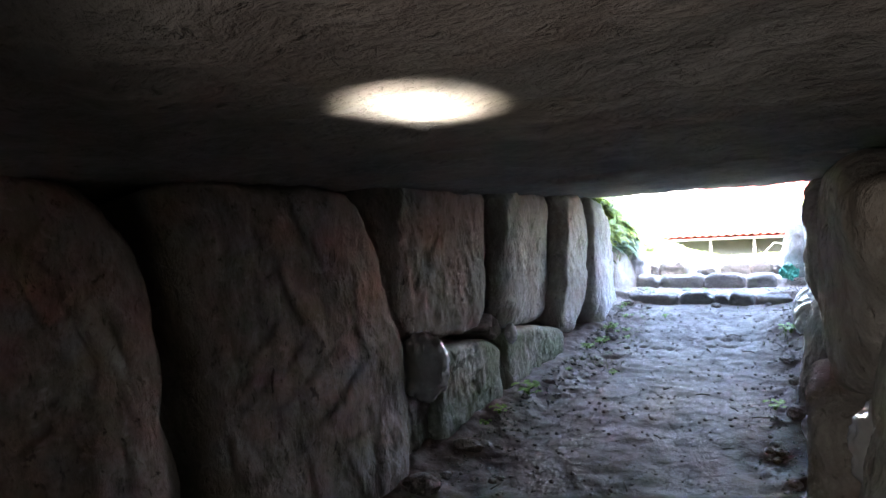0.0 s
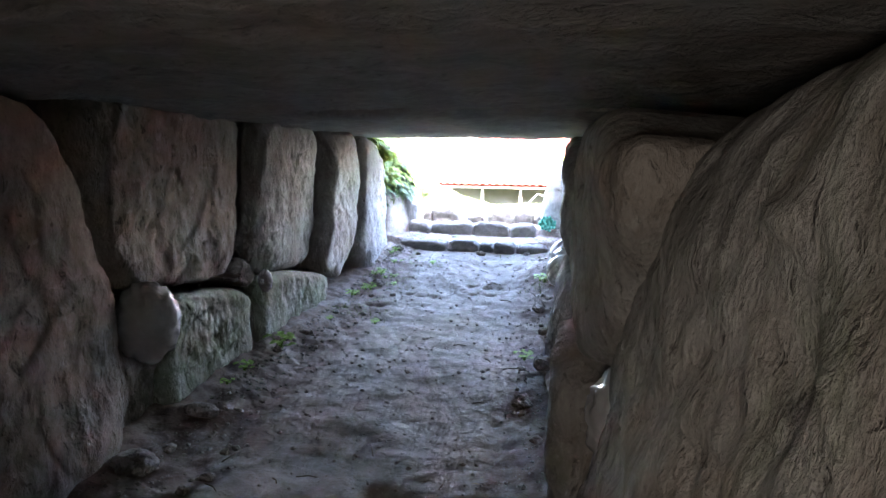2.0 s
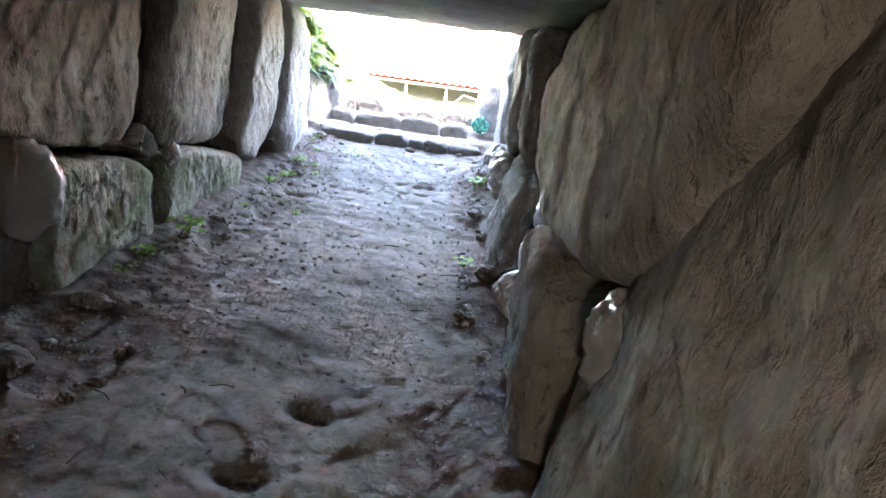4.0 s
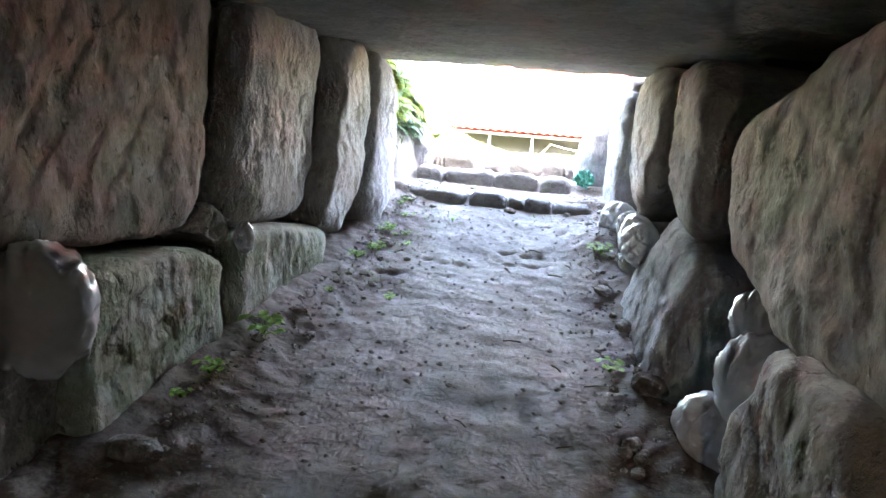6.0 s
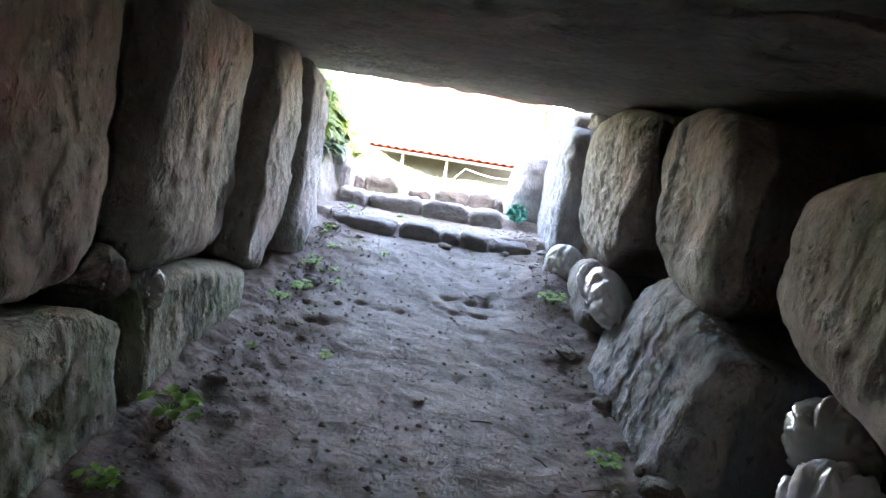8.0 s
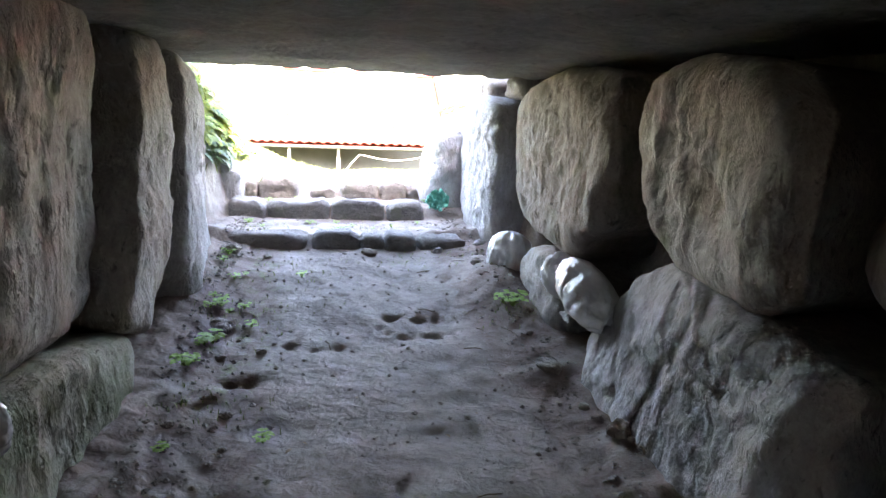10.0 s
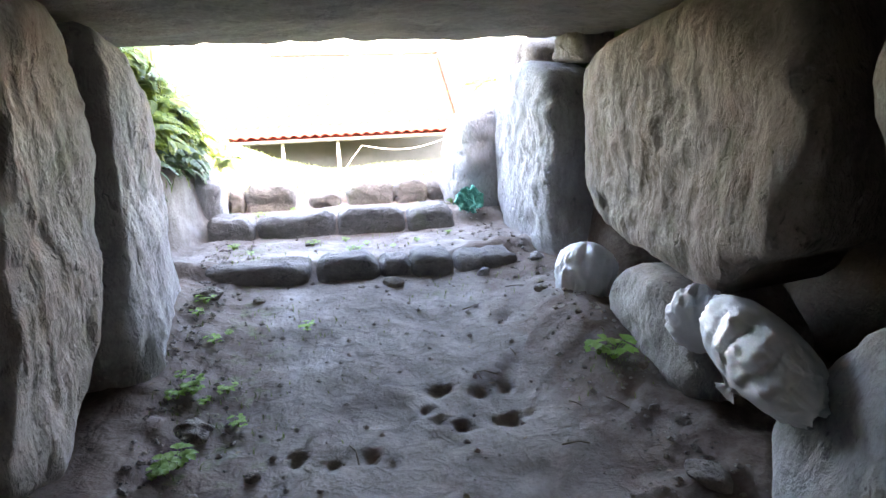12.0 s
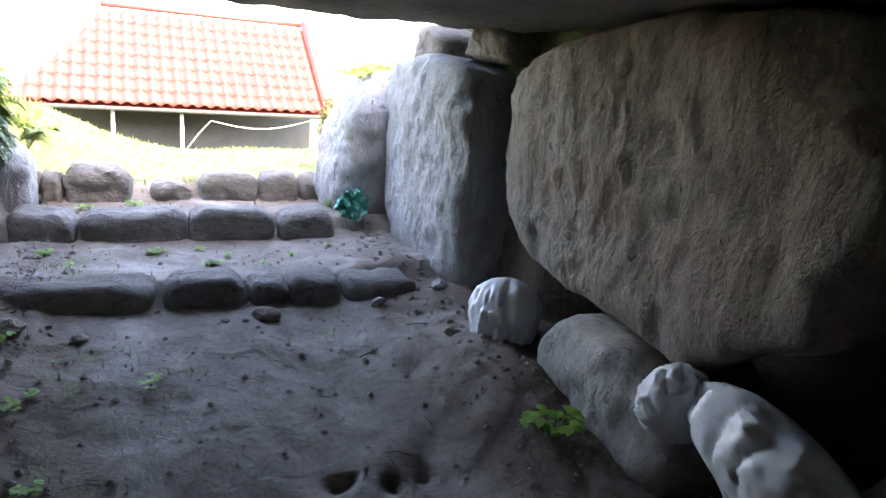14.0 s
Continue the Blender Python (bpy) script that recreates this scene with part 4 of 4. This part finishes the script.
# ---- the house beyond the lawn ----
house = empty("house", -1.5, 14.8, -1.3)
EAVE_Y, EAVE_Z, RIDGE_Y, RIDGE_Z, X0, X1 = 14.0, 0.80, 15.55, 1.98, -2.25, 1.50
HIP = 0.95      # how far the hipped end runs in at the ridge
bm = bmesh.new()
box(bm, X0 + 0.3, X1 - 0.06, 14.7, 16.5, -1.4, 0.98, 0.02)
part("wall", bm, PLASTER, house, "grey boarded wall, its shade put into a near-black colour")
bm = bmesh.new()
up = math.hypot(RIDGE_Y - EAVE_Y, RIDGE_Z - EAVE_Z)
for ys, zs in ((EAVE_Y, EAVE_Z), (2 * RIDGE_Y - EAVE_Y, EAVE_Z)):
    q = [bm.verts.new(p) for p in ((X0, ys, zs - 0.05), (X1, ys, zs - 0.05), (X1, RIDGE_Y, RIDGE_Z - 0.05), (X0 + HIP, RIDGE_Y, RIDGE_Z - 0.05))]
    bm.faces.new(q)
bm.faces.new([bm.verts.new(p) for p in ((X0, EAVE_Y, EAVE_Z - 0.05), (X0 + HIP, RIDGE_Y, RIDGE_Z - 0.05), (X0, 2 * RIDGE_Y - EAVE_Y, EAVE_Z - 0.05))])
bmesh.ops.remove_doubles(bm, verts=bm.verts, dist=0.001)
bmesh.ops.recalc_face_normals(bm, faces=bm.faces)
bmesh.ops.solidify(bm, geom=bm.faces[:], thickness=0.05)
roof = part("roof", bm, TILE, house, "red clay tile roof", smooth=False)
for a, b in ((X1 - 0.06, X1 + 0.06),):
    bm = bmesh.new()
    m = Matrix.Translation(((a + b) / 2, (EAVE_Y + RIDGE_Y) / 2, (EAVE_Z + RIDGE_Z) / 2 + 0.07)) @ Matrix.Rotation(math.atan2(RIDGE_Z - EAVE_Z, RIDGE_Y - EAVE_Y), 4, "X") @ Matrix.Diagonal((b - a, up, 0.10, 1))
    bmesh.ops.create_cube(bm, size=1, matrix=m)
    bmesh.ops.bevel(bm, geom=bm.edges[:], offset=0.02, segments=2, affect="EDGES")
    part("verge", bm, TILE, house, "rounded red verge tiles")
bm = bmesh.new()
tube(bm, [(X0 + HIP, RIDGE_Y, RIDGE_Z + 0.05), (X1 + 0.06, RIDGE_Y, RIDGE_Z + 0.03)], 0.035, 12)
part("ridge", bm, TILE, house, "red ridge tiles")
bm = bmesh.new()
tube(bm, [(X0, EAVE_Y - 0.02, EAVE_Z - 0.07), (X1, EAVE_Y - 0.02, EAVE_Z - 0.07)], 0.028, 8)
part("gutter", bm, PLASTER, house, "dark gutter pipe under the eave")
for px in (-1.95, -1.17, -0.37):
    bm = bmesh.new()
    box(bm, px - 0.022, px + 0.022, EAVE_Y + 0.1, EAVE_Y + 0.144, -1.4, EAVE_Z - 0.02, 0.005)
    part("post", bm, POST_PAINT, house, "white painted post")
bm = bmesh.new()
sag = [(-0.36 + 0.02, 14.05, 0.22), (-0.18, 14.05, 0.44), (-0.02, 14.05, 0.62)] + [(-0.02 + 1.3 * t, 14.05, 0.62 - 0.16 * math.sin(math.pi * t) * 0.7 + 0.05 * t) for t in (0.1, 0.25, 0.4, 0.55, 0.7, 0.85, 1.0)]
tube(bm, sag, 0.007, 6)
part("hose", bm, HOSE, house, "pale hose slung between the posts")
tagged(house, "low house with red tiled roof and white posts", "house")

# roof tiles: barrel-shaped, row over row
slope = math.atan2(RIDGE_Z - EAVE_Z, RIDGE_Y - EAVE_Y)
PITCH, ROW = 0.148, 0.235


def tile_shape():
    vs_, fs_ = [], []
    for j, (v, lift) in enumerate(((0.0, 0.014), (1.08, 0.0))):
        for i in range(7):
            u = i / 6
            h = 0.045 * (0.5 - 0.5 * math.cos(math.tau * u)) if u < 1 else 0.0
            vs_.append((PITCH * u, ROW * v, h + lift))
    for i in range(7):
        vs_.append((vs_[i][0], 0.0, vs_[i][2] - 0.018))
    for i in range(6):
        fs_ += [(i, i + 1, i + 8, i + 7), (14 + i, 15 + i, i + 1, i)]
    return vs_, fs_


tv, tf = tile_shape()
tile_mesh = bpy.data.meshes.new("tile")
tile_mesh.from_pydata(tv, [], tf)
tile_mesh.materials.append(TILE)
tile_mesh.polygons.foreach_set("use_smooth", [True] * len(tile_mesh.polygons))
lie = Matrix.Rotation(slope, 4, "X")
rest_v, rest_f = [], []
cols, rows_ = int((X1 - X0) / PITCH), int(up / ROW)
for j in range(rows_):
    for i in range(cols):
        if i * PITCH < HIP * j / rows_:
            continue
        m = Matrix.Translation((X0 + i * PITCH, EAVE_Y - 0.05 + j * ROW * math.cos(slope), EAVE_Z - 0.015 + j * ROW * math.sin(slope))) @ lie
        if i >= 0 and j * cols + i < 300:
            t_ = new("tile", tile_mesh)
            t_.parent, t_.matrix_parent_inverse, t_.matrix_basis = roof, Matrix.Identity(4), m
        else:
            k0 = len(rest_v)
            rest_v += [tuple(m @ Vector(p)) for p in tv]
            rest_f += [tuple(k0 + q for q in f) for f in tf]
me = bpy.data.meshes.new("roof_tiles")
me.from_pydata(rest_v, [], rest_f)
me.materials.append(TILE)
me.polygons.foreach_set("use_smooth", [True] * len(me.polygons))
far_tiles = tagged(new("roof_tiles", me), kind="stuff")
far_tiles.parent = roof

# clipped hedge beside the house
bm = bmesh.new()
rh = random.Random(9)
hedge = empty("hedge", 1.25, 12.6, 0.0)
for k in range(2600):
    p = Vector((rh.uniform(-1, 1), rh.uniform(-1, 1), rh.uniform(-1, 1)))
    p = p.normalized() * rh.uniform(0.75, 1.05)
    c = Vector((1.15 + p.x * 0.16, 12.4 + p.y * 0.25, 0.55 + p.z * 0.52 * (1 + 0.1 * noise.noise(p * 3))))
    leaf(bm, c, rh.uniform(0, 6.28), rh.uniform(0.03, 0.06), rh.uniform(0.015, 0.03), rh.uniform(-0.5, 1.0), 0.2)
part("crown", bm, HEDGE_LEAF, hedge)
bm = bmesh.new()
tube(bm, [(1.22, 12.4, ground_z(1.22, 12.4) - 0.05), (1.22, 12.4, 0.2), (1.25, 12.4, 0.7)], [0.03, 0.025, 0.01], 7)
part("trunk", bm, TWIG, hedge)
tagged(hedge, "small clipped brownish-green bush beside the house", "bush")
